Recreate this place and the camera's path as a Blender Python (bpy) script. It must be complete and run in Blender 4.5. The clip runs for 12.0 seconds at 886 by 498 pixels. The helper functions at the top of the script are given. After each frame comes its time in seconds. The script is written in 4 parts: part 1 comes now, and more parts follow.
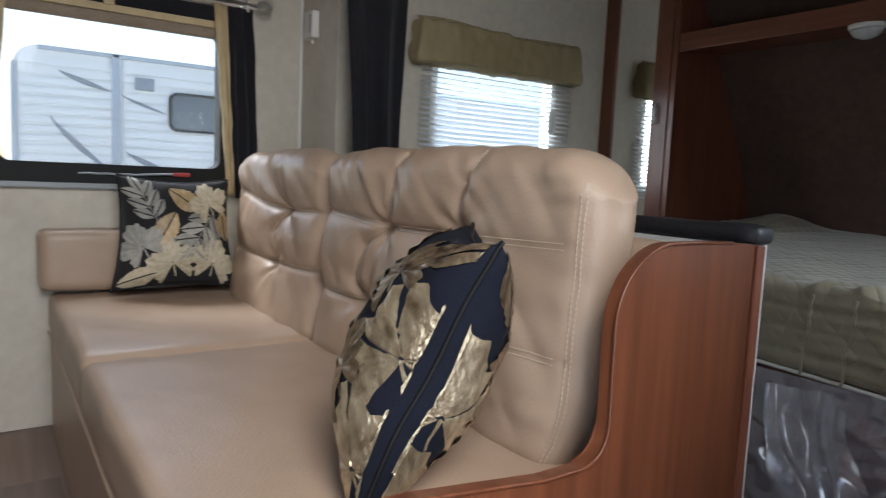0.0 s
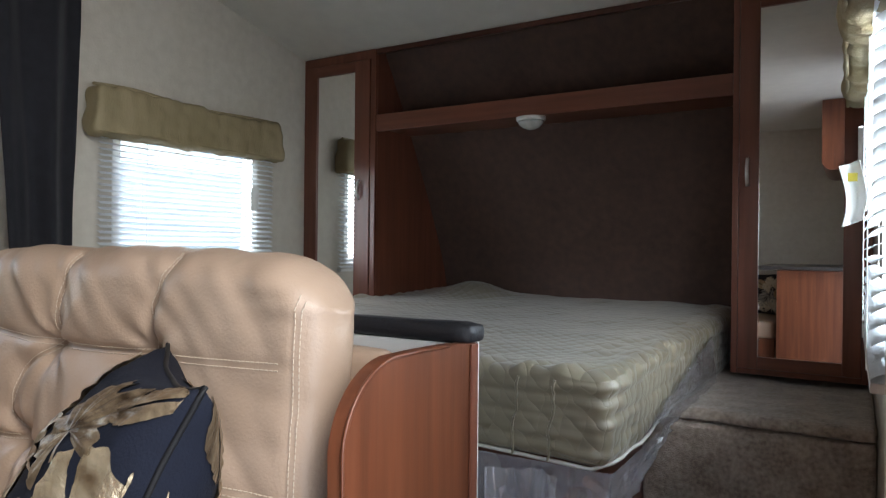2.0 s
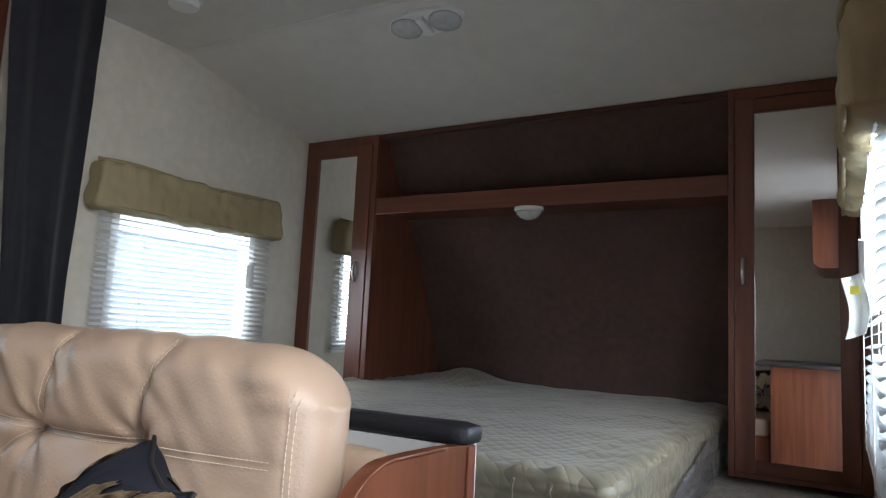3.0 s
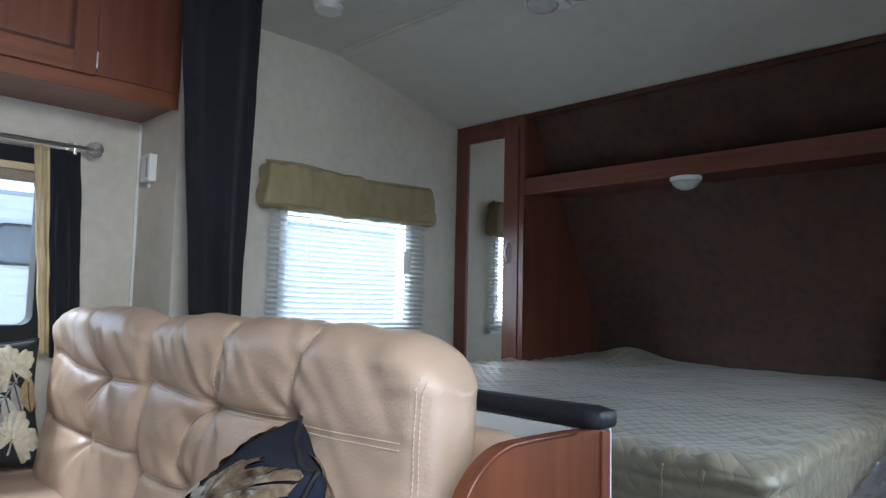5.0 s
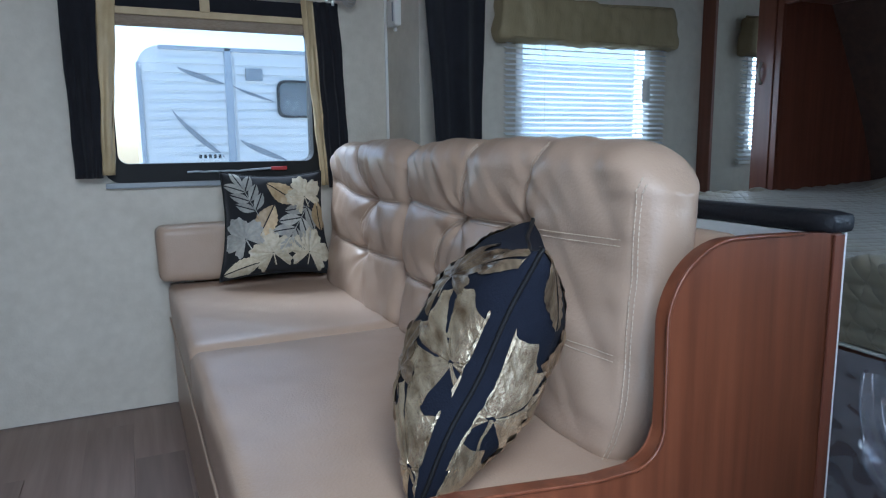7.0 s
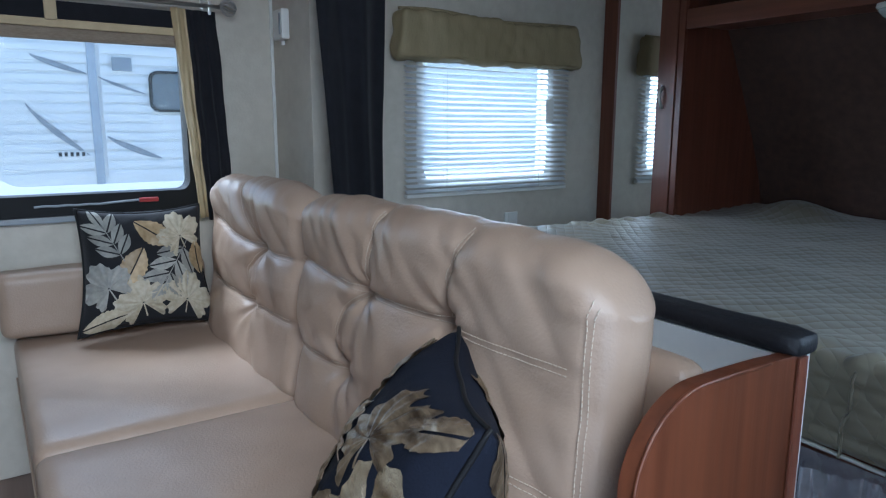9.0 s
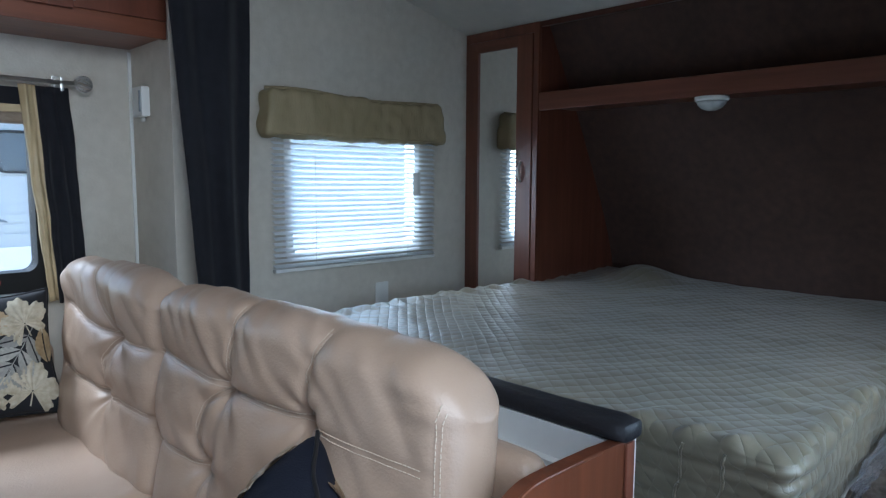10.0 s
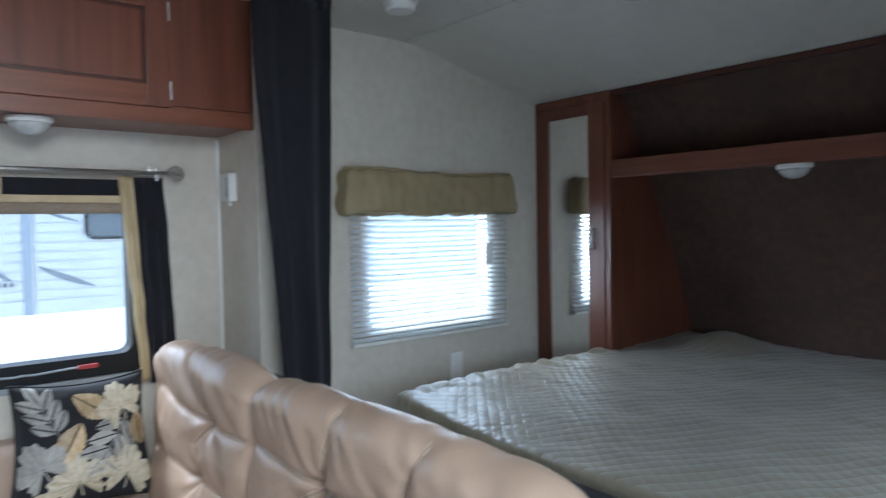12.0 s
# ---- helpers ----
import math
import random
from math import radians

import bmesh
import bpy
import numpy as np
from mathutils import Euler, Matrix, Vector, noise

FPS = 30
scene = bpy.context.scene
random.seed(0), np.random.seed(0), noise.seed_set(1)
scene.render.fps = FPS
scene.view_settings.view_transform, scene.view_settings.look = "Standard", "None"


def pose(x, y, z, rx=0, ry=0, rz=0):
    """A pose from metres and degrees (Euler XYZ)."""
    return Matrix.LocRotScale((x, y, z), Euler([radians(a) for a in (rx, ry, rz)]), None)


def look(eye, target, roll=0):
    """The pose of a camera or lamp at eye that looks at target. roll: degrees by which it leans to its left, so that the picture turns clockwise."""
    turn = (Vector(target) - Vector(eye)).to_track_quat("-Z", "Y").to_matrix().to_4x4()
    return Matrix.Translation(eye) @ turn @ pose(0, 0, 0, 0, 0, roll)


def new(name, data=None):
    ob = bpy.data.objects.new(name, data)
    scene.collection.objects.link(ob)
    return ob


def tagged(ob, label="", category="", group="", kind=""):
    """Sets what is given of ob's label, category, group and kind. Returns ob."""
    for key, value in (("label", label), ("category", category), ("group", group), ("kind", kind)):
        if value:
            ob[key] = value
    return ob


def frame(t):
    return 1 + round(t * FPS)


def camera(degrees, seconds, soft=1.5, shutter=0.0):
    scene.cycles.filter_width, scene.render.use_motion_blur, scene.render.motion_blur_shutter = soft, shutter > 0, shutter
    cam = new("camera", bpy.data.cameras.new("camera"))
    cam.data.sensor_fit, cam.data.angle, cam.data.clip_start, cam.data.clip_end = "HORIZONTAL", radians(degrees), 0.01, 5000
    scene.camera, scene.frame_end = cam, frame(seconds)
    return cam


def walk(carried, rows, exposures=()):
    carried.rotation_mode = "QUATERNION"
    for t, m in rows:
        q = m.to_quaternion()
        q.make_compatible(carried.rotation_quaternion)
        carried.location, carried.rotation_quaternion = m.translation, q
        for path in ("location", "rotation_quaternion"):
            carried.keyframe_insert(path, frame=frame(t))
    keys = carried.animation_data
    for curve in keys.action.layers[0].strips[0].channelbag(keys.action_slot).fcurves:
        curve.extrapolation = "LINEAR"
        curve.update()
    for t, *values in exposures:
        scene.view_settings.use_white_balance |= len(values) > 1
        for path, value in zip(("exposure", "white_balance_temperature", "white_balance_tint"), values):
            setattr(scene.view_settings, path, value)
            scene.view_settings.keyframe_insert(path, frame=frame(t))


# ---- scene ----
cam = camera(66.6, 12.0, soft=1.2, shutter=0.25)
PATH = [
    (0, (2.388, -2.545, 0.908), (0.747, -1.422, 0.701), 2.6),
    (0.3, (2.344, -2.537, 0.917), (0.862, -1.208, 0.715), 2.9),
    (0.5, (2.336, -2.523, 0.918), (0.995, -1.05, 0.746), 2.1),
    (0.8, (2.314, -2.516, 0.933), (1.2, -0.866, 0.743), -0.7),
    (1, (2.31, -2.502, 0.943), (1.273, -0.798, 0.792), 0.7),
    (1.5, (2.308, -2.496, 0.963), (1.28, -0.781, 0.9), 0.6),
    (2, (2.312, -2.482, 0.978), (1.273, -0.773, 0.976), 0.6),
    (2.5, (2.313, -2.465, 1.006), (1.283, -0.756, 1.139), 2.0),
    (2.7, (2.291, -2.482, 1.004), (1.292, -0.761, 1.2), 2.6),
    (4.3, (2.333, -2.488, 1.024), (1.101, -0.937, 1.302), 3.4),
    (4.5, (2.34, -2.465, 1.026), (1.06, -0.947, 1.264), 3.2),
    (5, (2.348, -2.442, 1.015), (0.94, -1.03, 1.169), 1.3),
    (5.5, (2.359, -2.42, 1.018), (0.818, -1.147, 1.072), -0.4),
    (6, (2.39, -2.415, 1.008), (0.688, -1.366, 0.972), -0.2),
    (6.5, (2.423, -2.44, 0.98), (0.635, -1.575, 0.742), -0.5),
    (6.7, (2.445, -2.46, 0.971), (0.649, -1.635, 0.669), -0.6),
    (8.3, (2.287, -2.498, 0.955), (0.605, -1.434, 0.758), 0.7),
    (8.5, (2.235, -2.463, 1.004), (0.643, -1.266, 0.827), 0.9),
    (9, (2.228, -2.402, 1.124), (0.602, -1.294, 0.765), 0.2),
    (9.5, (2.264, -2.4, 1.184), (0.767, -1.111, 0.873), 2.1),
    (10, (2.282, -2.399, 1.21), (0.864, -1.003, 1.004), 0.3),
    (10.5, (2.266, -2.4, 1.22), (0.882, -0.964, 1.071), 1.1),
    (11, (2.245, -2.422, 1.293), (0.894, -0.95, 1.222), 1.6),
    (11.5, (2.254, -2.419, 1.331), (0.957, -0.897, 1.369), 1.0),
    (12, (2.243, -2.438, 1.321), (0.699, -1.169, 1.248), -1.0),
]
walk(cam, [(t, look(eye, target, roll)) for t, eye, target, roll in PATH],
     [(0, 0.97, 6300, 10), (0.8, 1.15, 6300, 10), (1.5, 1.50, 6300, 10), (2.5, 1.52, 6200, 10), (4.5, 1.48, 5800, 8), (5.5, 1.38, 5400, 6),
      (6, 1.20, 5250, 5.5), (6.5, 0.96, 5100, 5), (8.5, 0.9, 5100, 5), (9.5, 1.0, 5100, 5), (10.5, 1.18, 5400, 6), (11.5, 1.48, 5600, 7), (12, 1.45, 5400, 6)])

# ---- world, sun, daylight, exposure ----
world = bpy.data.worlds.new("sky")
scene.world = world
world.use_nodes = True
wn = world.node_tree.nodes
sky = wn.new("ShaderNodeTexSky")
sky.sky_type, sky.sun_disc, sky.sun_elevation, sky.sun_rotation = "NISHITA", False, radians(46), radians(240)
sky.air_density, sky.dust_density = 1.0, 1.5
wn["Background"].inputs["Strength"].default_value = 0.15
world.node_tree.links.new(sky.outputs[0], wn["Background"].inputs["Color"])

sun = new("sun", bpy.data.lights.new("sun", "SUN"))
sun.data.energy, sun.data.angle, sun.data.color = 1.5, radians(20), (1.0, 0.97, 0.92)
sun.matrix_world = look((-6, -4.5, 7.2), (0, -1, 0))

door_light = new("door_daylight", bpy.data.lights.new("door_daylight", "AREA"))
door_light.data.shape, door_light.data.size, door_light.data.size_y = "RECTANGLE", 0.9, 1.2
door_light.data.energy, door_light.data.color = 36, (1.0, 0.96, 0.90)
door_light.matrix_world = look((3.3, -2.55, 2.15), (0.9, -2.05, 0.55))

for tag, eye, to, w, h, watts in (("window_2_daylight", (-0.14, -0.66, 1.17), (1, -0.66, 1.0), 0.70, 0.52, 3.2), ("window_1_daylight", (-0.66, -2.155, 1.86), (0.6, -2.1, 0.45), 0.80, 0.50, 8.5), ("door_low_daylight", (2.53, -2.50, 0.66), (1.2, -2.25, 0.00), 0.80, 0.80, 2.4), ("window_3_daylight", (2.51, -1.06, 1.10), (1.4, -0.9, 0.4), 0.72, 0.54, 6.5)):
    lamp = new(tag, bpy.data.lights.new(tag, "AREA"))
    lamp.data.shape, lamp.data.size, lamp.data.size_y = "RECTANGLE", w, h
    lamp.data.energy, lamp.data.color = watts, (0.88, 0.95, 1.0)
    lamp.matrix_world = look(eye, to)

# ---- materials ----
def mat(name, color, rough=0.6, color2=None, scale=8.0, stretch=(1, 1, 1), detail=5.0, bump=0.0, bump_scale=60.0,
        metal=0.0, per_object=0.0, spec=0.5, sheen=0.0, island=0.0):
    m = bpy.data.materials.new(name)
    m.use_nodes = True
    n, l = m.node_tree.nodes, m.node_tree.links
    b = n["Principled BSDF"]
    b.inputs["Roughness"].default_value, b.inputs["Metallic"].default_value = rough, metal
    b.inputs["Specular IOR Level"].default_value = spec
    b.inputs["Sheen Weight"].default_value = sheen
    tc, mp = n.new("ShaderNodeTexCoord"), n.new("ShaderNodeMapping")
    mp.inputs["Scale"].default_value = stretch
    l.new(tc.outputs["Object"], mp.inputs["Vector"])
    c2 = color2 or tuple(c * 0.8 for c in color)
    nz = n.new("ShaderNodeTexNoise")
    nz.inputs["Scale"].default_value, nz.inputs["Detail"].default_value = scale, detail
    l.new(mp.outputs[0], nz.inputs["Vector"])
    big = n.new("ShaderNodeTexNoise")
    big.inputs["Scale"].default_value = scale * 0.17
    l.new(tc.outputs["Object"], big.inputs["Vector"])
    mixf = n.new("ShaderNodeMath")
    mixf.operation = "MULTIPLY_ADD"
    mixf.inputs[1].default_value = 0.45
    l.new(big.outputs["Fac"], mixf.inputs[0])
    half = n.new("ShaderNodeMath")
    half.operation = "MULTIPLY"
    half.inputs[1].default_value = 0.6
    l.new(nz.outputs["Fac"], half.inputs[0])
    l.new(half.outputs[0], mixf.inputs[2])
    ramp = n.new("ShaderNodeValToRGB")
    ramp.color_ramp.elements[0].position, ramp.color_ramp.elements[1].position = 0.36, 0.68
    ramp.color_ramp.elements[0].color, ramp.color_ramp.elements[1].color = (*c2, 1), (*color, 1)
    l.new(mixf.outputs[0], ramp.inputs["Fac"])
    out = ramp.outputs[0]
    if per_object or island:
        info = n.new("ShaderNodeObjectInfo") if per_object else n.new("ShaderNodeNewGeometry")
        mr = n.new("ShaderNodeMapRange")
        k = per_object or island
        mr.inputs["To Min"].default_value, mr.inputs["To Max"].default_value = 1 - k, 1 + k
        l.new(info.outputs["Random" if per_object else "Random Per Island"], mr.inputs["Value"])
        mul = n.new("ShaderNodeVectorMath")
        mul.operation = "SCALE"
        l.new(out, mul.inputs[0])
        l.new(mr.outputs[0], mul.inputs["Scale"])
        out = mul.outputs[0]
    l.new(out, b.inputs["Base Color"])
    if bump:
        bn, bp = n.new("ShaderNodeTexNoise"), n.new("ShaderNodeBump")
        bn.inputs["Scale"].default_value, bn.inputs["Detail"].default_value = bump_scale, 4.0
        bp.inputs["Strength"].default_value, bp.inputs["Distance"].default_value = bump, 0.004
        l.new(mp.outputs[0], bn.inputs["Vector"])
        l.new(bn.outputs["Fac"], bp.inputs["Height"])
        l.new(bp.outputs[0], b.inputs["Normal"])
    return m


def wood(name, dark, light, axis="z", rough=0.35, per_object=0.0):
    st = {"x": (1.2, 22, 22), "y": (22, 1.2, 22), "z": (22, 22, 1.2)}[axis]
    return mat(name, light, rough, dark, 1.6, st, 6.0, 0.12, 3.0, per_object=per_object)


WALL = mat("wallpaper", (0.62, 0.575, 0.495), 0.75, (0.54, 0.495, 0.42), 26, bump=0.25, bump_scale=120)
CEIL = mat("ceiling_panel", (0.68, 0.66, 0.60), 0.8, (0.62, 0.60, 0.55), 14, bump=0.15, bump_scale=150)
CHERRY = wood("cherry_upright", (0.10, 0.032, 0.018), (0.19, 0.064, 0.036))
CHERRY_X = wood("cherry_crosswise", (0.10, 0.032, 0.018), (0.19, 0.064, 0.036), "x")
CHERRY_Y = wood("cherry_lengthwise", (0.13, 0.042, 0.022), (0.24, 0.085, 0.045), "y")
# the same cherry darkened, so its colour carries the shade of grooves
SHADEDCHERRY = wood("cherry_shadow_groove", (0.05, 0.016, 0.01), (0.09, 0.03, 0.018))
PANELWOOD = wood("cherry_end_panel", (0.060, 0.018, 0.009), (0.170, 0.055, 0.025))
RECESS = mat("dark_wall_covering", (0.095, 0.053, 0.040), 0.9, (0.062, 0.036, 0.028), 30, bump=0.3, bump_scale=200)
FLOORM = wood("vinyl_plank", (0.13, 0.085, 0.07), (0.21, 0.15, 0.125), "x", 0.45, 0.2)
CARPET = mat("brown_carpet", (0.46, 0.38, 0.31), 0.95, (0.20, 0.155, 0.125), 85, bump=1.0, bump_scale=260, sheen=0.3)
LEATHER = mat("tan_leatherette", (0.43, 0.315, 0.235), 0.38, (0.37, 0.265, 0.19), 9, bump=0.22, bump_scale=190)
STITCH = mat("cream_thread", (0.60, 0.50, 0.39), 0.8)
BLACKPAD = mat("black_vinyl_pad", (0.016, 0.016, 0.02), 0.5, bump=0.3, bump_scale=150)
TAPE = mat("cream_binding_tape", (0.58, 0.56, 0.50), 0.8)
WHITEBOARD = mat("white_board", (0.78, 0.78, 0.76), 0.5)
WHITEPL = mat("white_plastic", (0.78, 0.78, 0.75), 0.4, (0.72, 0.72, 0.69), 12)
LENS = mat("lamp_lens", (0.58, 0.59, 0.58), 0.2, (0.42, 0.43, 0.42), 40, bump=0.3, bump_scale=90)
BLACKCLOTH = mat("black_curtain_cloth", (0.013, 0.013, 0.017), 0.85, (0.008, 0.008, 0.011), 30, bump=0.3, bump_scale=300, spec=0.25, sheen=0.1)
GOLDCLOTH = mat("gold_sateen", (0.50, 0.39, 0.22), 0.5, (0.40, 0.30, 0.16), 20, bump=0.3, bump_scale=200)
VALANCE = mat("olive_gold_cloth", (0.36, 0.29, 0.165), 0.65, (0.28, 0.225, 0.12), 22, (1, 1, 0.3), bump=0.4, bump_scale=160)
BLACKPL = mat("black_plastic", (0.012, 0.012, 0.013), 0.55, spec=0.2)
CHROME = mat("brushed_nickel", (0.72, 0.71, 0.69), 0.35, metal=1.0)
BLACKPRINT = mat("black_print_cloth", (0.012, 0.012, 0.015), 0.9, bump=0.3, bump_scale=300)
NAVYPRINT = mat("navy_print_cloth", (0.0045, 0.0065, 0.015), 0.85, (0.003, 0.0045, 0.011), 40, bump=0.3, bump_scale=300, spec=0.25)
LEAF_GOLD = mat("leaf_print_gold", (0.50, 0.38, 0.22), 0.45, (0.29, 0.20, 0.10), 60, island=0.25)
LEAF_CREAM = mat("leaf_print_cream", (0.66, 0.60, 0.46), 0.45, (0.40, 0.34, 0.23), 60, island=0.25)
LEAF_GREY = mat("leaf_print_grey", (0.36, 0.35, 0.31), 0.5, (0.21, 0.21, 0.20), 60, island=0.25)
LEAF_BRONZE = mat("leaf_print_bronze", (0.60, 0.46, 0.30), 0.30, (0.10, 0.066, 0.04), 34, (1, 2.5, 1), bump=1.0, bump_scale=50, metal=0.75, island=0.3)
LEAF_SHINE = mat("leaf_print_shiny", (0.84, 0.71, 0.50), 0.24, (0.20, 0.135, 0.075), 34, (1, 2.5, 1), bump=1.0, bump_scale=50, metal=0.75, island=0.3)
SIDING = mat("aluminium_siding", (0.90, 0.89, 0.85), 0.4, (0.80, 0.80, 0.77), 3)
TRAILERTRIM = mat("pale_grey_trim", (0.48, 0.52, 0.56), 0.4)
SIDETRIM = mat("grey_trim", (0.30, 0.33, 0.36), 0.4)
DARKGLASS = mat("dark_tinted_pane", (0.16, 0.19, 0.21), 0.1)
SWOOSH = mat("grey_decal", (0.30, 0.32, 0.34), 0.4)
GROUNDM = mat("pale_gravel", (0.78, 0.77, 0.74), 0.9, (0.64, 0.63, 0.61), 6, bump=0.5, bump_scale=40)
COUNTER = mat("dark_counter", (0.035, 0.03, 0.03), 0.35, (0.02, 0.018, 0.018), 80)
REDPL = mat("red_plastic", (0.4, 0.03, 0.03), 0.4)
YELLOWP = mat("yellow_print", (0.6, 0.5, 0.05), 0.6)
TWEED = mat("shade_fabric", (0.30, 0.24, 0.18), 0.9, (0.22, 0.17, 0.12), 60, (1, 1, 6), bump=0.3)

MIRROR = mat("mirror_glass", (0.88, 0.89, 0.88), 0.015, (0.88, 0.89, 0.88), metal=1.0)


def quilt_material():
    m = mat("quilted_olive_sateen", (0.265, 0.228, 0.155), 0.38, (0.185, 0.158, 0.105), 7, sheen=0.2)
    n, l = m.node_tree.nodes, m.node_tree.links
    b = n["Principled BSDF"]
    tc = n.new("ShaderNodeTexCoord")
    mp = n.new("ShaderNodeMapping")
    mp.inputs["Rotation"].default_value = (radians(35), radians(25), radians(45))
    l.new(tc.outputs["Object"], mp.inputs["Vector"])
    sep = n.new("ShaderNodeSeparateXYZ")
    l.new(mp.outputs[0], sep.inputs[0])
    waves = []
    for ax in ("X", "Y"):
        a, s, c = n.new("ShaderNodeMath"), n.new("ShaderNodeMath"), n.new("ShaderNodeMath")
        a.operation, s.operation, c.operation = "MULTIPLY", "SINE", "ABSOLUTE"
        a.inputs[1].default_value = math.pi / 0.032
        l.new(sep.outputs[ax], a.inputs[0])
        l.new(a.outputs[0], s.inputs[0])
        l.new(s.outputs[0], c.inputs[0])
        waves.append(c)
    mul, pw = n.new("ShaderNodeMath"), n.new("ShaderNodeMath")
    mul.operation, pw.operation = "MULTIPLY", "POWER"
    pw.inputs[1].default_value = 0.5
    l.new(waves[0].outputs[0], mul.inputs[0])
    l.new(waves[1].outputs[0], mul.inputs[1])
    l.new(mul.outputs[0], pw.inputs[0])
    wr = n.new("ShaderNodeTexNoise")
    wr.inputs["Scale"].default_value = 14
    l.new(tc.outputs["Object"], wr.inputs["Vector"])
    add = n.new("ShaderNodeMath")
    add.operation = "MULTIPLY_ADD"
    add.inputs[1].default_value = 0.8
    l.new(wr.outputs["Fac"], add.inputs[0])
    l.new(pw.outputs[0], add.inputs[2])
    bp = n.new("ShaderNodeBump")
    bp.inputs["Strength"].default_value, bp.inputs["Distance"].default_value = 0.52, 0.005
    l.new(add.outputs[0], bp.inputs["Height"])
    l.new(bp.outputs[0], b.inputs["Normal"])
    return m


QUILT = quilt_material()


def see_through(name, clear, color, rough):
    m = bpy.data.materials.new(name)
    m.use_nodes = True
    n, l = m.node_tree.nodes, m.node_tree.links
    b = n["Principled BSDF"]
    b.inputs["Base Color"].default_value, b.inputs["Roughness"].default_value = (*color, 1), rough
    t, mx = n.new("ShaderNodeBsdfTransparent"), n.new("ShaderNodeMixShader")
    t.inputs["Color"].default_value = (0.95, 0.97, 0.98, 1)
    mx.inputs[0].default_value = 1 - clear
    l.new(t.outputs[0], mx.inputs[1])
    l.new(b.outputs[0], mx.inputs[2])
    l.new(mx.outputs[0], n["Material Output"].inputs["Surface"])
    return m


PANE = see_through("window_glass", 0.92, (0.75, 0.85, 0.92), 0.03)


def film_material():
    m = bpy.data.materials.new("clear_plastic_film")
    m.use_nodes = True
    n, l = m.node_tree.nodes, m.node_tree.links
    t, g, mx = n.new("ShaderNodeBsdfTransparent"), n.new("ShaderNodeBsdfGlossy"), n.new("ShaderNodeMixShader")
    t.inputs["Color"].default_value = (0.86, 0.86, 0.89, 1)
    g.inputs["Color"].default_value, g.inputs["Roughness"].default_value = (0.9, 0.9, 0.92, 1), 0.09
    lw, mr = n.new("ShaderNodeLayerWeight"), n.new("ShaderNodeMapRange")
    lw.inputs["Blend"].default_value = 0.35
    mr.inputs["To Min"].default_value, mr.inputs["To Max"].default_value = 0.16, 0.75
    l.new(lw.outputs["Fresnel"], mr.inputs["Value"])
    d, haze = n.new("ShaderNodeBsdfDiffuse"), n.new("ShaderNodeMixShader")
    d.inputs["Color"].default_value, haze.inputs[0].default_value = (0.66, 0.65, 0.70, 1), 0.27
    l.new(t.outputs[0], haze.inputs[1])
    l.new(d.outputs[0], haze.inputs[2])
    l.new(mr.outputs[0], mx.inputs[0])
    l.new(haze.outputs[0], mx.inputs[1])
    l.new(g.outputs[0], mx.inputs[2])
    l.new(mx.outputs[0], n["Material Output"].inputs["Surface"])
    return m


FILM = film_material()


def slat_material():
    m = bpy.data.materials.new("white_blind_slat")
    m.use_nodes = True
    n, l = m.node_tree.nodes, m.node_tree.links
    b = n["Principled BSDF"]
    b.inputs["Base Color"].default_value, b.inputs["Roughness"].default_value = (0.82, 0.84, 0.85, 1), 0.4
    t, mx = n.new("ShaderNodeBsdfTranslucent"), n.new("ShaderNodeMixShader")
    t.inputs["Color"].default_value = (0.8, 0.86, 0.9, 1)
    mx.inputs[0].default_value = 0.22
    l.new(b.outputs[0], mx.inputs[1])
    l.new(t.outputs[0], mx.inputs[2])
    l.new(mx.outputs[0], n["Material Output"].inputs["Surface"])
    return m


SLAT = slat_material()

# ---- mesh helpers ----
def box(bm, x0, x1, y0, y1, z0, z1):
    vs = [bm.verts.new((x, y, z)) for x in (x0, x1) for y in (y0, y1) for z in (z0, z1)]
    for f in ((0, 1, 3, 2), (4, 6, 7, 5), (0, 4, 5, 1), (2, 3, 7, 6), (0, 2, 6, 4), (1, 5, 7, 3)):
        bm.faces.new([vs[i] for i in f])
    return bm


def boxes(*rows):
    bm = bmesh.new()
    for r in rows:
        box(bm, *r)
    return bm


def finish(name, bm, material, bevel=0.0, smooth=False):
    if bevel:
        bmesh.ops.bevel(bm, geom=bm.edges[:], offset=bevel, segments=2, affect="EDGES", profile=0.6)
    bmesh.ops.recalc_face_normals(bm, faces=bm.faces[:])
    me = bpy.data.meshes.new(name)
    bm.to_mesh(me)
    bm.free()
    for m in (material if isinstance(material, (list, tuple)) else [material]):
        me.materials.append(m)
    if smooth:
        me.shade_smooth()
    return me


def thing(name, at, label, category, group="", kind=""):
    ob = new(name)
    ob.location = at
    ob.empty_display_size = 0.05
    return tagged(ob, label, category, group, kind)


def hang(ob, parent):
    ob.parent = parent
    ob.matrix_parent_inverse = Matrix.Translation(-parent.location) if parent.type == "EMPTY" else Matrix.Identity(4)
    return ob


def part(name, bm, material, parent, label="", bevel=0.0, smooth=False):
    ob = hang(new(name, finish(name, bm, material, bevel, smooth)), parent)
    return tagged(ob, label)


def solid(name, bm, material, label, category, kind="", bevel=0.0, smooth=False, group=""):
    return tagged(new(name, finish(name, bm, material, bevel, smooth)), label, category, group, kind)


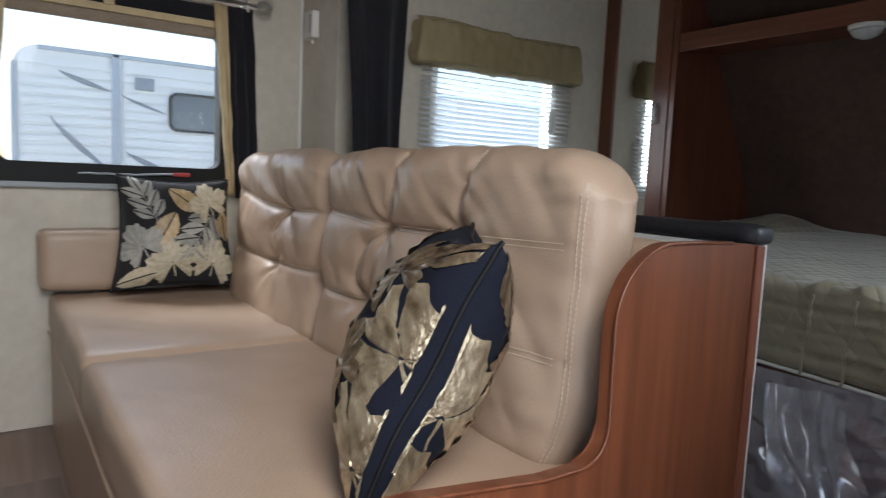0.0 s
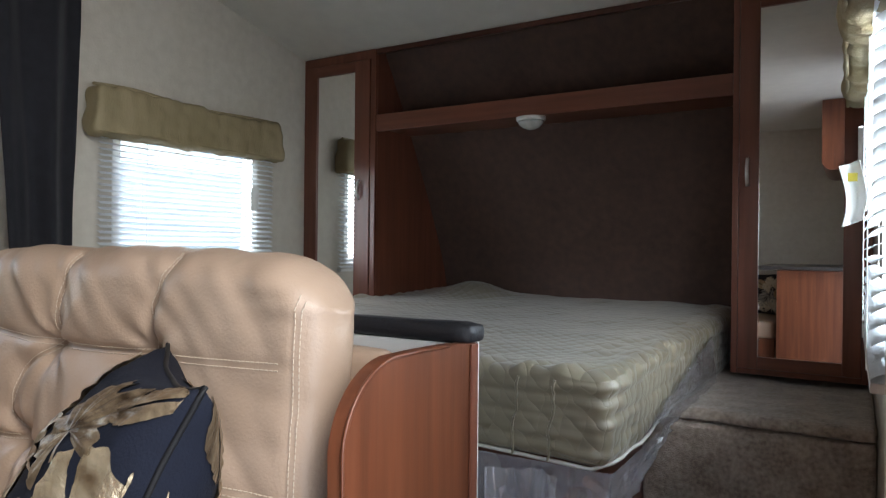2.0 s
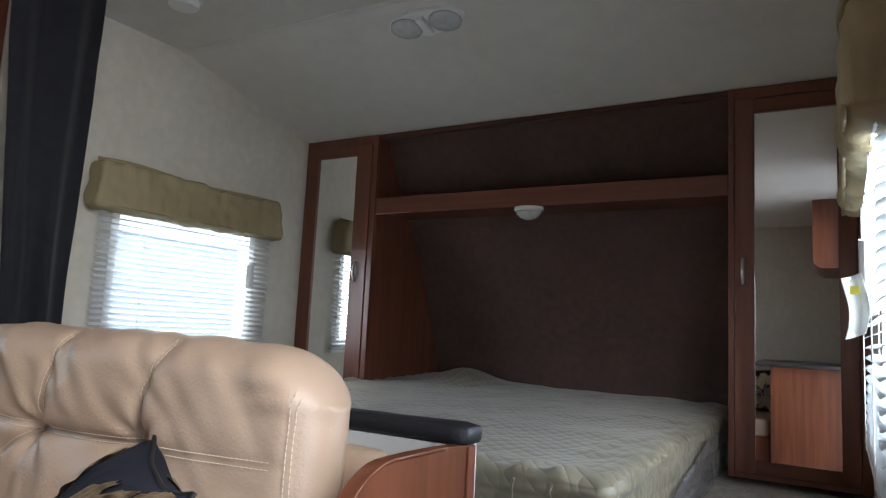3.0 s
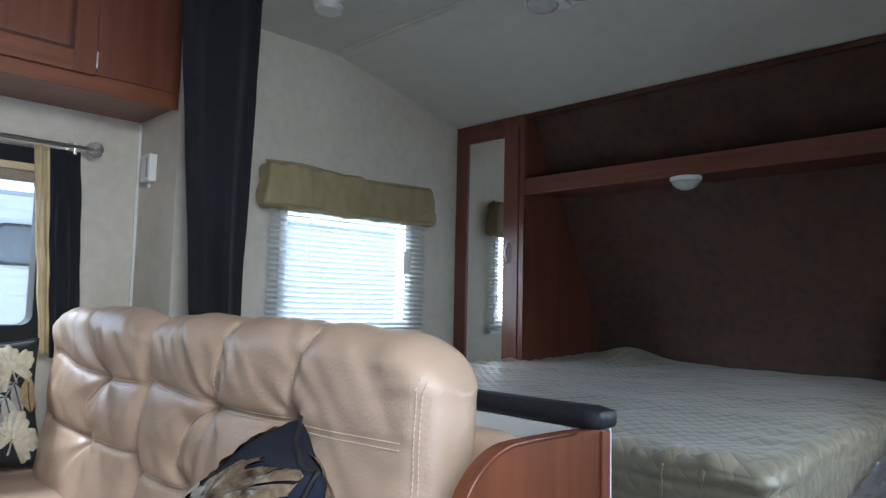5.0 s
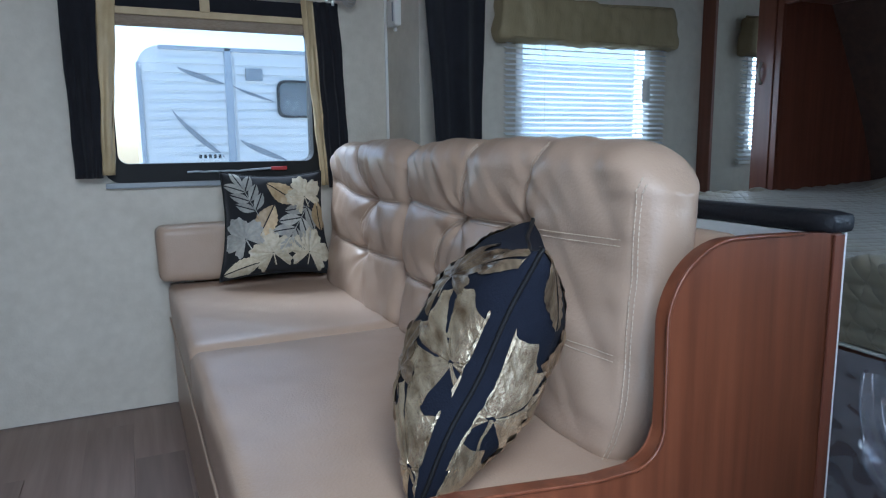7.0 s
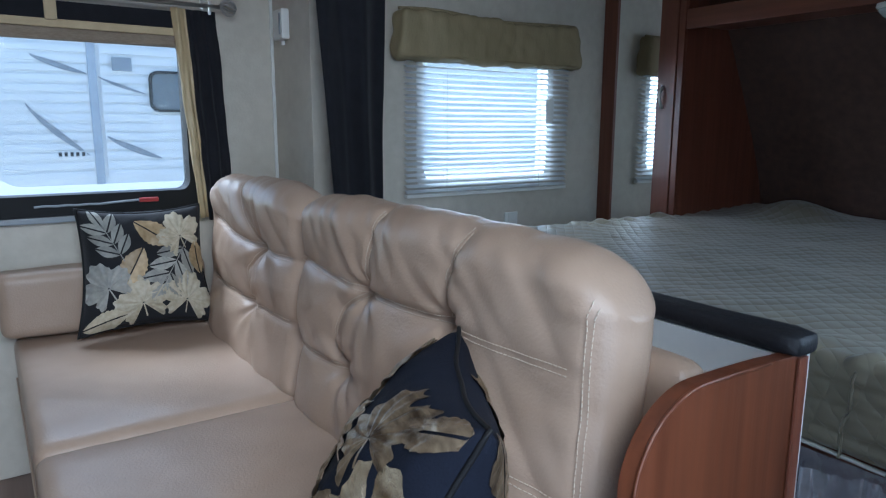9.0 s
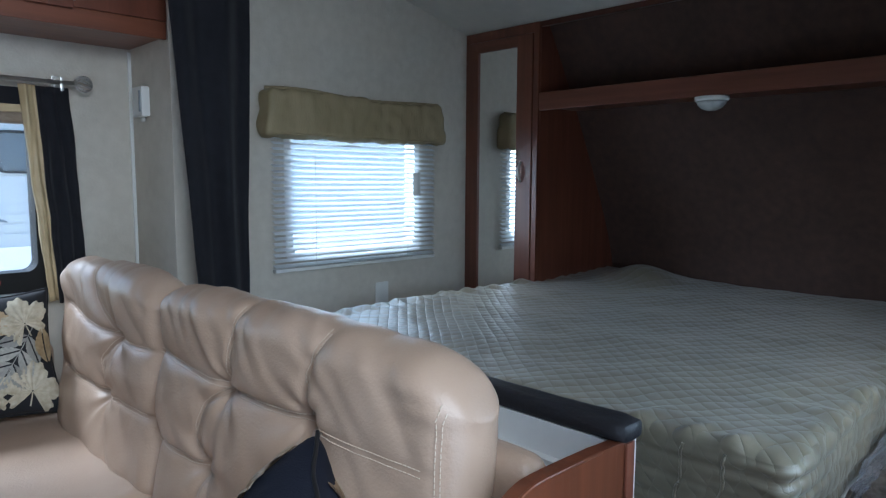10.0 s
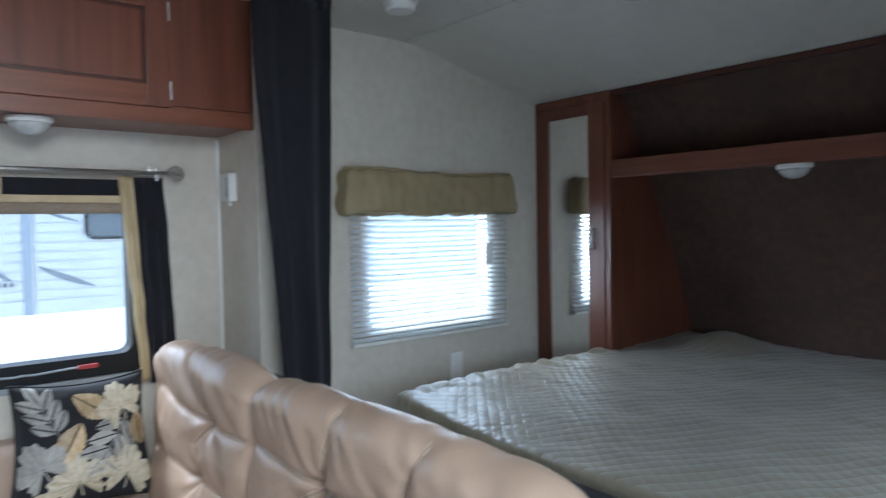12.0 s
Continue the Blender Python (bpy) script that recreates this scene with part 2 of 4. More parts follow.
def rbox(x0, x1, y0, y1, z0, z1, r, seg, disp=None):
    """A box with rounded edges on a grid of seg (nx, ny, nz) cells, each point moved by disp(p, normal)."""
    bm, lo, hi = bmesh.new(), Vector((x0, y0, z0)), Vector((x1, y1, z1))
    seen = {}

    def ease(i, n):
        t = i / n
        return t if n < 6 else 0.5 - 0.5 * math.cos(math.pi * t) if n < 12 else t

    def vert(i, j, k):
        key = (i, j, k)
        if key not in seen:
            p = Vector((lo[a] + (hi[a] - lo[a]) * ease(q, seg[a]) for a, q in enumerate(key)))
            q = Vector((min(max(p[a], lo[a] + r), hi[a] - r) for a in range(3)))
            d = p - q
            nrm = d.normalized() if d.length > 1e-9 else Vector((0, 0, 1))
            w = q + nrm * r
            seen[key] = bm.verts.new(w + disp(w, nrm) if disp else w)
        return seen[key]

    nx, ny, nz = seg
    for (na, nb, mk) in ((nx, ny, lambda a, b, s: (a, b, s * nz)), (nx, nz, lambda a, b, s: (a, s * ny, b)), (ny, nz, lambda a, b, s: (s * nx, a, b))):
        for s in (0, 1):
            for a in range(na):
                for b in range(nb):
                    bm.faces.new([vert(*mk(a, b, s)), vert(*mk(a + 1, b, s)), vert(*mk(a + 1, b + 1, s)), vert(*mk(a, b + 1, s))])
    return bm


def tube(bm, pts, r, n=8, close=False):
    pts = [Vector(p) for p in pts]
    rings = []
    for i, p in enumerate(pts):
        a = pts[i - 1] if i or close else p
        b = pts[(i + 1) % len(pts)] if i < len(pts) - 1 or close else p
        d = (b - a).normalized()
        u = d.cross(Vector((0.31, 0.17, 0.93))).normalized()
        v = d.cross(u)
        rings.append([bm.verts.new(p + r * (math.cos(2 * math.pi * k / n) * u + math.sin(2 * math.pi * k / n) * v)) for k in range(n)])
    pairs = list(zip(rings, rings[1:])) + ([(rings[-1], rings[0])] if close else [])
    for A, B in pairs:
        for k in range(n):
            bm.faces.new([A[k], A[(k + 1) % n], B[(k + 1) % n], B[k]])
    if not close:
        bm.faces.new(rings[0][::-1])
        bm.faces.new(rings[-1])
    return bm


def lathe(bm, prof, m, n=20, sx=1.0, sy=1.0):
    """Turns rows of (radius, height) round the z axis of the pose m."""
    rings = [[bm.verts.new(m @ Vector((sx * r * math.cos(2 * math.pi * k / n), sy * r * math.sin(2 * math.pi * k / n), h))) for k in range(n)] for r, h in prof]
    for A, B in zip(rings, rings[1:]):
        for k in range(n):
            bm.faces.new([A[k], A[(k + 1) % n], B[(k + 1) % n], B[k]])
    bm.faces.new(rings[0][::-1])
    bm.faces.new(rings[-1])
    return bm


def sheet(bm, fn, nu, nv, thick=None):
    """A grid of points fn(u, v), u and v from 0 to 1."""
    g = [[bm.verts.new(fn(i / nu, j / nv)) for j in range(nv + 1)] for i in range(nu + 1)]
    for i in range(nu):
        for j in range(nv):
            bm.faces.new([g[i][j], g[i + 1][j], g[i + 1][j + 1], g[i][j + 1]])
    if thick:
        bmesh.ops.recalc_face_normals(bm, faces=bm.faces[:])
        bmesh.ops.solidify(bm, geom=bm.faces[:], thickness=thick)
    return bm


def rounded_loop(a0, a1, b0, b1, r, n=6):
    pts = []
    for ca, cb, s in ((a1 - r, b1 - r, 0), (a0 + r, b1 - r, 1), (a0 + r, b0 + r, 2), (a1 - r, b0 + r, 3)):
        for k in range(n + 1):
            t = math.pi / 2 * (s + k / n)
            pts.append((ca + r * math.cos(t), cb + r * math.sin(t)))
    return pts


def ring_x(bm, x0, x1, a, b):
    """A frame across x between the outer loop a and the inner loop b of (y, z)."""
    n = len(a)
    L = [[bm.verts.new((x, *p)) for p in q] for x in (x0, x1) for q in (a, b)]
    oa, ia, ob, ib = L
    for k in range(n):
        j = (k + 1) % n
        for A, B in ((oa, ia), (ib, ob), (ob, oa), (ia, ib)):
            bm.faces.new([A[k], A[j], B[j], B[k]])
    return bm


def prism_x(bm, x0, x1, prof):
    A, B = ([bm.verts.new((x, *p)) for p in prof] for x in (x0, x1))
    bm.faces.new(A)
    bm.faces.new(B[::-1])
    for k in range(len(prof)):
        j = (k + 1) % len(prof)
        bm.faces.new([A[k], A[j], B[j], B[k]])
    return bm


def fuzz(p, s, seed=0.0):
    return noise.noise(Vector((p[0] * s + seed, p[1] * s - seed, p[2] * s)))


# ---- structure ----
XR, YR, ZC = 2.37, -4.3, 2.07          # curb-side wall, rear wall, ceiling
XS, YS = -0.22, -1.483                 # outer and end wall of the slide-out

solid("floor", boxes((-0.05, XR, YR, 0.9, -0.06, -0.006), (XS - 0.05, -0.05, YR, YS + 0.08, -0.06, -0.006)), FLOORM, "plywood floor under the vinyl planks", "floor", "structure")
solid("wall_left", boxes((-0.05, 0, YS + 0.08, -0.99, 0, ZC), (-0.05, 0, -0.33, 0.9, 0, ZC), (-0.05, 0, -0.99, -0.33, 0, 0.92), (-0.05, 0, -0.99, -0.33, 1.42, ZC)),
      WALL, "beige papered side wall with a window opening", "wall", "structure")
solid("wall_slide_end", boxes((XS - 0.05, 0.11, YS, YS + 0.08, 0, ZC)), WALL, "beige papered end wall of the slide-out", "wall", "structure", 0.003)
solid("wall_slide", boxes((XS - 0.05, XS, YR, -2.54, 0, ZC), (XS - 0.05, XS, -1.77, YS, 0, ZC), (XS - 0.05, XS, -2.54, -1.77, 0, 0.865), (XS - 0.05, XS, -2.54, -1.77, 1.44, ZC)),
      WALL, "beige papered outer wall of the slide-out", "wall", "structure")
solid("wall_right", boxes((XR, XR + 0.05, YR, -2.95, 0, ZC), (XR, XR + 0.05, -2.03, -1.40, 0, ZC), (XR, XR + 0.05, -0.72, 0.9, 0, ZC), (XR, XR + 0.05, -1.40, -0.72, 0, 0.84), (XR, XR + 0.05, -1.40, -0.72, 1.36, ZC), (XR, XR + 0.05, -2.95, -2.03, 1.98, ZC)),
      WALL, "beige papered wall with window and entry door opening", "wall", "structure")
solid("wall_rear", boxes((XS - 0.05, XR + 0.05, YR - 0.05, YR, 0, ZC)), WALL, "plain beige rear wall", "wall", "structure")
bm = bmesh.new()
prism_x(bm, -0.05, XR + 0.05, [(YR, ZC), (-0.76, ZC), (-0.005, 1.893), (0.9, 1.893), (0.9, 2.14), (YR, 2.14)])
solid("ceiling", bm, CEIL, "off-white ceiling sloping down towards the bed", "ceiling", "structure")
solid("ceiling_slide", boxes((XS - 0.05, -0.05, YR, YS + 0.08, ZC, ZC + 0.07)), CEIL, "off-white ceiling of the slide-out", "ceiling", "structure")
solid("ceiling_trim", boxes((0.0, XR, -0.785, -0.755, ZC - 0.006, ZC - 0.001)), CEIL, "thin off-white ceiling seam strip", "trim", "structure", 0.002)
solid("trim_slide_corner", boxes((XS + 0.001, XS + 0.010, YS - 0.012, YS - 0.001, 0.4, 1.645)), WHITEPL, "thin white corner bead", "trim", "structure", 0.002)
solid("trim_door", boxes((XR - 0.04, XR - 0.001, -2.03, -1.97, 0, 1.98)), WALL, "beige trim beside the entry door", "trim", "structure", 0.006)

# dark curved front wall behind the bed
def front_curve(z):
    z = min(max(z, 0.4), 1.9)
    return 0.66 - 0.10 * max(0, z - 0.6) ** 1.0 - 0.42 * max(0.0, z - 0.8) ** 1.25

bm = bmesh.new()
prof = [(front_curve(z), z) for z in [0.0 + 1.892 * k / 24 for k in range(25)]]
prism_x(bm, 0.435, 1.962, prof + [(0.9, 1.892), (0.9, 0.0)])
solid("wall_front", bm, RECESS, "dark brown wall curving inwards over the bed head", "wall", "structure", smooth=False)

# ---- window with its curtains in the slide-out ----
w1 = thing("window_1", (XS, -2.155, 0.865), "slide-out window with a rounded black frame", "window", kind="structure")
inner = rounded_loop(-2.505, -1.808, 0.905, 1.405, 0.035)
outer = rounded_loop(-2.555, -1.758, 0.838, 1.455, 0.06)
part("window_frame", ring_x(bmesh.new(), XS - 0.06, XS + 0.02, outer, inner), BLACKPL, w1)
part("window_sill", boxes((XS + 0.001, XS + 0.03, -2.55, -1.77, 0.820, 0.839)), SIDETRIM, w1, "grey metal lower rail", 0.004)
ob = part("pane", boxes((XS - 0.03, XS - 0.026, -2.52, -1.79, 0.89, 1.42)), PANE, w1)
ob.visible_shadow = False
bm = tube(bmesh.new(), [(XS + 0.03, -2.28 + 0.03 * k, 0.872 + 0.002 * (k % 2)) for k in range(8)], 0.004)
part("latch_bar", tube(bm, [(XS + 0.035, -2.09, 0.874), (XS + 0.04, -1.98, 0.880)], 0.004), SIDETRIM, w1)
part("latch_tab", boxes((XS + 0.03, XS + 0.045, -1.98, -1.92, 0.872, 0.886)), REDPL, w1, "red plastic latch tab", 0.003)

rod = thing("curtain_rod", (XS + 0.06, -2.19, 1.50), "brushed metal curtain rod with scrolled cage finials", "curtain rod")
part("rod", tube(bmesh.new(), [(XS + 0.07, -2.70, 1.512), (XS + 0.07, -1.69, 1.512)], 0.007), CHROME, rod, smooth=True)
for y, s in ((-2.70, -1), (-1.69, 1)):
    bm = bmesh.new()
    c = Vector((XS + 0.07, y + s * 0.028, 1.512))
    for k in range(6):
        a = math.pi * k / 6
        tube(bm, [c + 0.026 * Vector((math.sin(t) * math.cos(a + t * 0.35), s * -math.cos(t), math.sin(t) * math.sin(a + t * 0.35))) for t in [2 * math.pi * i / 18 for i in range(18)]], 0.0025, 5, True)
    part("finial", bm, CHROME, rod, smooth=True)
    part("bracket", boxes((XS, XS + 0.075, y - s * 0.035 - 0.005, y - s * 0.035 + 0.005, 1.485, 1.53), (XS, XS + 0.006, y - s * 0.035 - 0.012, y - s * 0.035 + 0.012, 1.46, 1.54)), CHROME, rod, bevel=0.002)


def curtain_sheet(x, y0, y1, z0, z1, folds, depth, pinch=0.0, lean=0.0, nv=30, seed=0.0):
    def fn(u, v):
        z = z0 + (z1 - z0) * v
        k = 1 - pinch * (1 - v) ** 1.3
        yc = (y0 + y1) / 2 + lean * (1 - v)
        y = yc + (u - 0.5) * (y1 - y0) * k
        f = math.sin(2 * math.pi * folds * u + 1.2 * noise.noise(Vector((u * 3, v * 1.5, seed)))) * depth
        return Vector((x + f + 0.012 * noise.noise(Vector((u * 4, v * 3, seed + 5))), y + 0.004 * noise.noise(Vector((v * 6, u * 2, seed))), z))
    return sheet(bmesh.new(), fn, max(12, int(folds * 14)), nv, 0.003)


XC = XS + 0.07
for z0, black, gold in ((0.86, (-2.640, -2.527, 0.30, -0.012), (-2.527, -2.470, 0.40, -0.037)), (0.80, (-1.802, -1.705, 0.05, 0.035), (-1.850, -1.800, 0.35, 0.046))):
    cur = thing("window_curtain", (XC, (black[0] + black[1]) / 2, z0), "black side curtain with a gold sateen inner border", "curtain", "curtains at the slide-out window")
    part("panel", curtain_sheet(XC, black[0], black[1], z0, 1.495, 2.5, 0.006, black[2], black[3], seed=black[0]), BLACKCLOTH, cur, smooth=True)
    part("border", curtain_sheet(XC + 0.004, gold[0], gold[1], z0 + 0.01, 1.497, 0.8, 0.008, gold[2], gold[3], seed=gold[1]), GOLDCLOTH, cur, "gold sateen border", smooth=True)
val = thing("window_valance", (XC, -2.19, 1.41), "black valance strip with gold bands on the rod", "valance")
part("band", boxes((XC - 0.012, XC - 0.006, -2.54, -1.84, 1.435, 1.487)), BLACKCLOTH, val, bevel=0.002)
part("tab", boxes((XC - 0.014, XC + 0.002, -2.205, -2.172, 1.430, 1.490)), GOLDCLOTH, val, "gold tab", 0.002)
part("border", boxes((XC - 0.016, XC - 0.003, -2.54, -1.84, 1.410, 1.434)), GOLDCLOTH, val, "gold lower border", 0.002)
part("shade_roll", rbox(XC - 0.05, XC - 0.018, -2.53, -1.79, 1.375, 1.435, 0.012, (4, 20, 4)), TWEED, val, "rolled brown pleated shade", smooth=True)

# ---- tall black divider curtain ----
div = thing("divider_curtain", (0.30, -1.43, 0.80), "tall black curtain gathered at the slide-out edge", "curtain")
part("panel", curtain_sheet(0.330, -1.588, -1.310, 0.80, 2.030, 2.0, 0.017, 0.42, 0.022, 60, 3.3), BLACKCLOTH, div, smooth=True)
part("gathered_heading", curtain_sheet(0.328, -1.572, -1.315, 2.010, 2.069, 6.0, 0.008, 0.0, 0.0, 6, 1.3), BLACKCLOTH, div, smooth=True)

# ---- windows with mini blinds ----
def blind_window(tag, x, s, y0, y1, z0, z1, tag_y):
    """A window in the wall at x whose room lies towards s (+1 or -1), with slats in front of it and a cloth valance."""
    wy0, wy1, wz0, wz1 = y0 + 0.085, y1 - 0.085, z0 + 0.05, z1 + 0.03
    w = thing(tag, (x, (y0 + y1) / 2, wz0), "small window with a white frame behind a blind", "window", kind="structure")
    part("window_frame", ring_x(bmesh.new(), x - s * 0.06, x + s * 0.004, rounded_loop(wy0 - 0.02, wy1 + 0.02, wz0 - 0.02, wz1 + 0.02, 0.04), rounded_loop(wy0 + 0.012, wy1 - 0.012, wz0 + 0.012, wz1 - 0.012, 0.03)), WHITEPL, w)
    g = part("pane", boxes((min(x - s * 0.032, x - s * 0.036), max(x - s * 0.032, x - s * 0.036), wy0, wy1, wz0, wz1)), PANE, w)
    g.visible_shadow = False
    b = thing("mini_blind", (x + s * 0.03, (y0 + y1) / 2, z0), "white aluminium mini blind, slats half open", "blind", "mini blinds")
    count = 24
    step = (z1 - z0 - 0.02) / count
    bm = bmesh.new()
    sheet(bm, lambda u, v: Vector((s * (0.0125 * math.cos(0.42) * (2 * u - 1)), (y0 + (y1 - y0) * v), -0.0125 * math.sin(0.42) * (2 * u - 1) + 0.002 * (1 - (2 * u - 1) ** 2))), 4, 1, 0.0008)
    me = finish("slat", bm, SLAT)
    for k in range(count):
        o = hang(new("slat", me), b)
        o.location = (x + s * 0.026, 0, z0 + 0.02 + step * k)
    part("bottom_rail", boxes((min(x + s * 0.014, x + s * 0.038), max(x + s * 0.014, x + s * 0.038), y0, y1, z0 - 0.004, z0 + 0.010)), WHITEPL, b, bevel=0.002)
    part("head_rail", boxes((min(x + s * 0.008, x + s * 0.042), max(x + s * 0.008, x + s * 0.042), y0, y1, z1 - 0.004, z1 + 0.024)), WHITEPL, b, bevel=0.002)
    for q in (0.22, 0.80):
        yy = y0 + (y1 - y0) * q
        part("ladder_cord", tube(tube(bmesh.new(), [(x + s * 0.0395, yy, z0), (x + s * 0.0395, yy, z1)], 0.0011, 5), [(x + s * 0.0125, yy, z0), (x + s * 0.0125, yy, z1)], 0.0011, 5), WHITEPL, b)
    part("paper_tag", sheet(bmesh.new(), lambda u, v: Vector((x + s * (0.044 + 0.008 * math.sin(3 * u)), tag_y + 0.045 * u, z1 - 0.25 + 0.10 * v + 0.01 * u)), 6, 2, 0.0006), WHITEPL, b, "white paper care tag")
    v = thing("cloth_valance", (x + s * 0.05, (y0 + y1) / 2, z1 - 0.02), "olive-gold padded cloth valance above the blind", "valance", "cloth valances")

    def puff(p, nrm):
        k = fuzz(p, 9, 2.0) * 0.010 + fuzz(p, 24, 7.0) * 0.009 + fuzz((p.x, p.y * 4, p.z), 12, 3.0) * 0.006
        d = nrm * k
        up = (p.z - z1) / 0.15
        d.y += (0.008 - 0.018 * up) * ((p.y > y1 - 0.05) - (p.y < y0 + 0.05)) * min(1.0, abs(nrm.y) + 0.4)
        if nrm.z > 0.2:
            d.z += 0.010 * math.sin((p.y - y0) * 9.0) * nrm.z
        return d
    a, c = sorted((x + s * 0.001, x + s * (0.095 if s > 0 else 0.072)))
    part("cover", rbox(a, c, y0 - 0.047, y1 + 0.012, z1 - 0.022, z1 + 0.150, 0.022, (8, 60, 14), puff), VALANCE, v, smooth=True)
    part("welt", tube(bmesh.new(), [(x + s * (0.060 + 0.012 * math.sin(11 * k / 40)), y0 - 0.045 + (y1 - y0 + 0.055) * k / 40, z1 + 0.150 + 0.007 * math.sin((y1 - y0) * 9.0 * k / 40 + 0.3)) for k in range(41)], 0.006, 7), VALANCE, v, smooth=True)
    part("hem", tube(bmesh.new(), [(x + s * (0.094 if s > 0 else 0.071) , y0 - 0.040 + (y1 - y0 + 0.045) * k / 20, z1 - 0.012) for k in range(21)], 0.004, 6), VALANCE, v, smooth=True)
    return w


blind_window("window_2", 0.0, 1, -1.075, -0.245, 0.855, 1.385, -0.385)
blind_window("window_3", XR, -1, -1.45, -0.66, 0.80, 1.33, -1.2)

# ---- wardrobes with mirror doors ----
def wardrobe(x0, x1, z0, mx0, mx1, mz0, mz1, hx, label, side):
    w = thing("wardrobe", ((x0 + x1) / 2, 0.3, z0), label, "wardrobe", "wardrobes beside the bed")
    part("body", boxes((x0, x1, 0.012, 0.66, z0, 1.890)), CHERRY, w)
    d = part("door", boxes((x0 + 0.023, x1 - 0.031, 0.003, 0.0105, z0 + 0.021, 1.844)), CHERRY, w, "cherry door framing a long mirror")
    for xa, xb in ((x0 + 0.022, mx0), (mx1, x1 - 0.030)):
        part("stile", boxes((xa, xb, -0.012, 0.0025, z0 + 0.02, 1.845)), CHERRY, d, bevel=0.0015)
    for za, zb in ((z0 + 0.02, mz0), (mz1, 1.845)):
        part("rail", boxes((mx0 + 0.0003, mx1 - 0.0003, -0.0115, 0.0025, za, zb)), CHERRY_X, d, bevel=0.0015)
    part("mirror", boxes((mx0 - 0.002, mx1 + 0.002, -0.004, 0.002, mz0 - 0.002, mz1 + 0.002)), MIRROR, d, "long mirror glass")
    part("handle", tube(bmesh.new(), [(hx, -0.013 - 0.020 * math.sin(math.pi * k / 10), 1.20 + 0.09 * k / 10) for k in range(11)], 0.006), CHROME, d, "brushed nickel bow handle", smooth=True)
    part("face_frame", boxes((x0, x0 + 0.020, -0.006, 0.011, z0, 1.890), (x1 - 0.028, x1, -0.006, 0.011, z0, 1.890), (x0 + 0.020, x1 - 0.028, -0.005, 0.011, 1.848, 1.890), (x0 + 0.020, x1 - 0.028, -0.005, 0.011, z0, z0 + 0.018)), CHERRY, w, bevel=0.002)
    return w


wardrobe(0.004, 0.437, 0.30, 0.087, 0.321, 0.42, 1.797, 0.352, "narrow cherry wardrobe with a mirrored door by the window", 1)
wardrobe(1.958, 2.366, 0.566, 2.041, 2.286, 0.626, 1.795, 2.006, "cherry wardrobe with a mirrored door on the carpeted step", -1)

sh = thing("overhead_shelf", (1.2, 0.0, 1.51), "cherry shelf board across the bed recess", "shelf")
part("board", boxes((0.438, 1.957, 0.022, front_curve(1.53) - 0.003, 1.528, 1.546)), CHERRY_X, sh)
part("front_rail", boxes((0.438, 1.957, -0.002, 0.020, 1.511, 1.588)), CHERRY_X, sh, bevel=0.004)
# trim in the darkened cherry: shade under the ceiling is in its colour
solid("trim_recess_top", boxes((0.438, 1.957, 0.0, 0.018, 1.868, 1.890)), SHADEDCHERRY, "cherry trim under the sloped ceiling", "trim", "structure", 0.002)


def puck_lamp(at, tilt, label):
    l = thing("bed_lamp", at, label, "lamp", "puck lamps")
    m = Matrix.Translation(at) @ tilt
    part("base", lathe(bmesh.new(), [(0.060, 0), (0.062, 0.010), (0.058, 0.016)], m, 28, 1, 0.8), WHITEPL, l, smooth=False)
    part("lens", lathe(bmesh.new(), [(0.055, 0.0165), (0.050, 0.028), (0.036, 0.042), (0.016, 0.050), (0.004, 0.051)], m, 28, 1, 0.8), LENS, l, "frosted oval lens", smooth=True)
    return l


puck_lamp((1.198, 0.022, 1.5105), pose(0, 0, 0, 180), "small white oval lamp under the recess shelf")
puck_lamp((0.0, -2.115, 1.648), pose(0, 0, 0, 180, 0, 90), "small white oval lamp under the overhead cabinet")

# ceiling lamp on the slope, with two lenses
slope = math.atan2(1.893 - ZC, 0.755)
cl = thing("ceiling_lamp", (1.09, -0.65, 2.040), "unlit double ceiling lamp with frosted lenses", "ceiling lamp")
m0 = pose(1.09, -0.65, ZC + (0.11) * math.tan(slope), 180 + math.degrees(slope))
part("base", lathe(bmesh.new(), [(0.075, 0.0), (0.075, 0.012), (0.070, 0.018)], m0, 36, 1.95, 0.8), WHITEPL, cl)
for s in (-1, 1):
    part("lens", lathe(bmesh.new(), [(0.056, 0.0185), (0.055, 0.026), (0.047, 0.032), (0.02, 0.036), (0.003, 0.0365)], m0 @ pose(s * 0.076, 0, 0), 26, 1.05, 0.9), LENS, cl, "ribbed frosted lens", smooth=True)
bm = boxes((-0.014, 0.014, -0.045, 0.045, 0.0185, 0.036))
bm.transform(m0)
part("switch", bm, WHITEPL, cl, bevel=0.003)

sd = thing("smoke_detector", (0.40, -1.09, ZC), "round white smoke detector on the ceiling", "smoke detector")
part("base", lathe(bmesh.new(), [(0.058, 0), (0.058, 0.010), (0.054, 0.012)], pose(0.40, -1.09, ZC - 0.001, 180), 30), WHITEPL, sd)
part("cover", lathe(bmesh.new(), [(0.050, 0.0125), (0.050, 0.030), (0.044, 0.036), (0.018, 0.038), (0.004, 0.038)], pose(0.40, -1.09, ZC - 0.001, 180), 30), WHITEPL, sd, smooth=False)

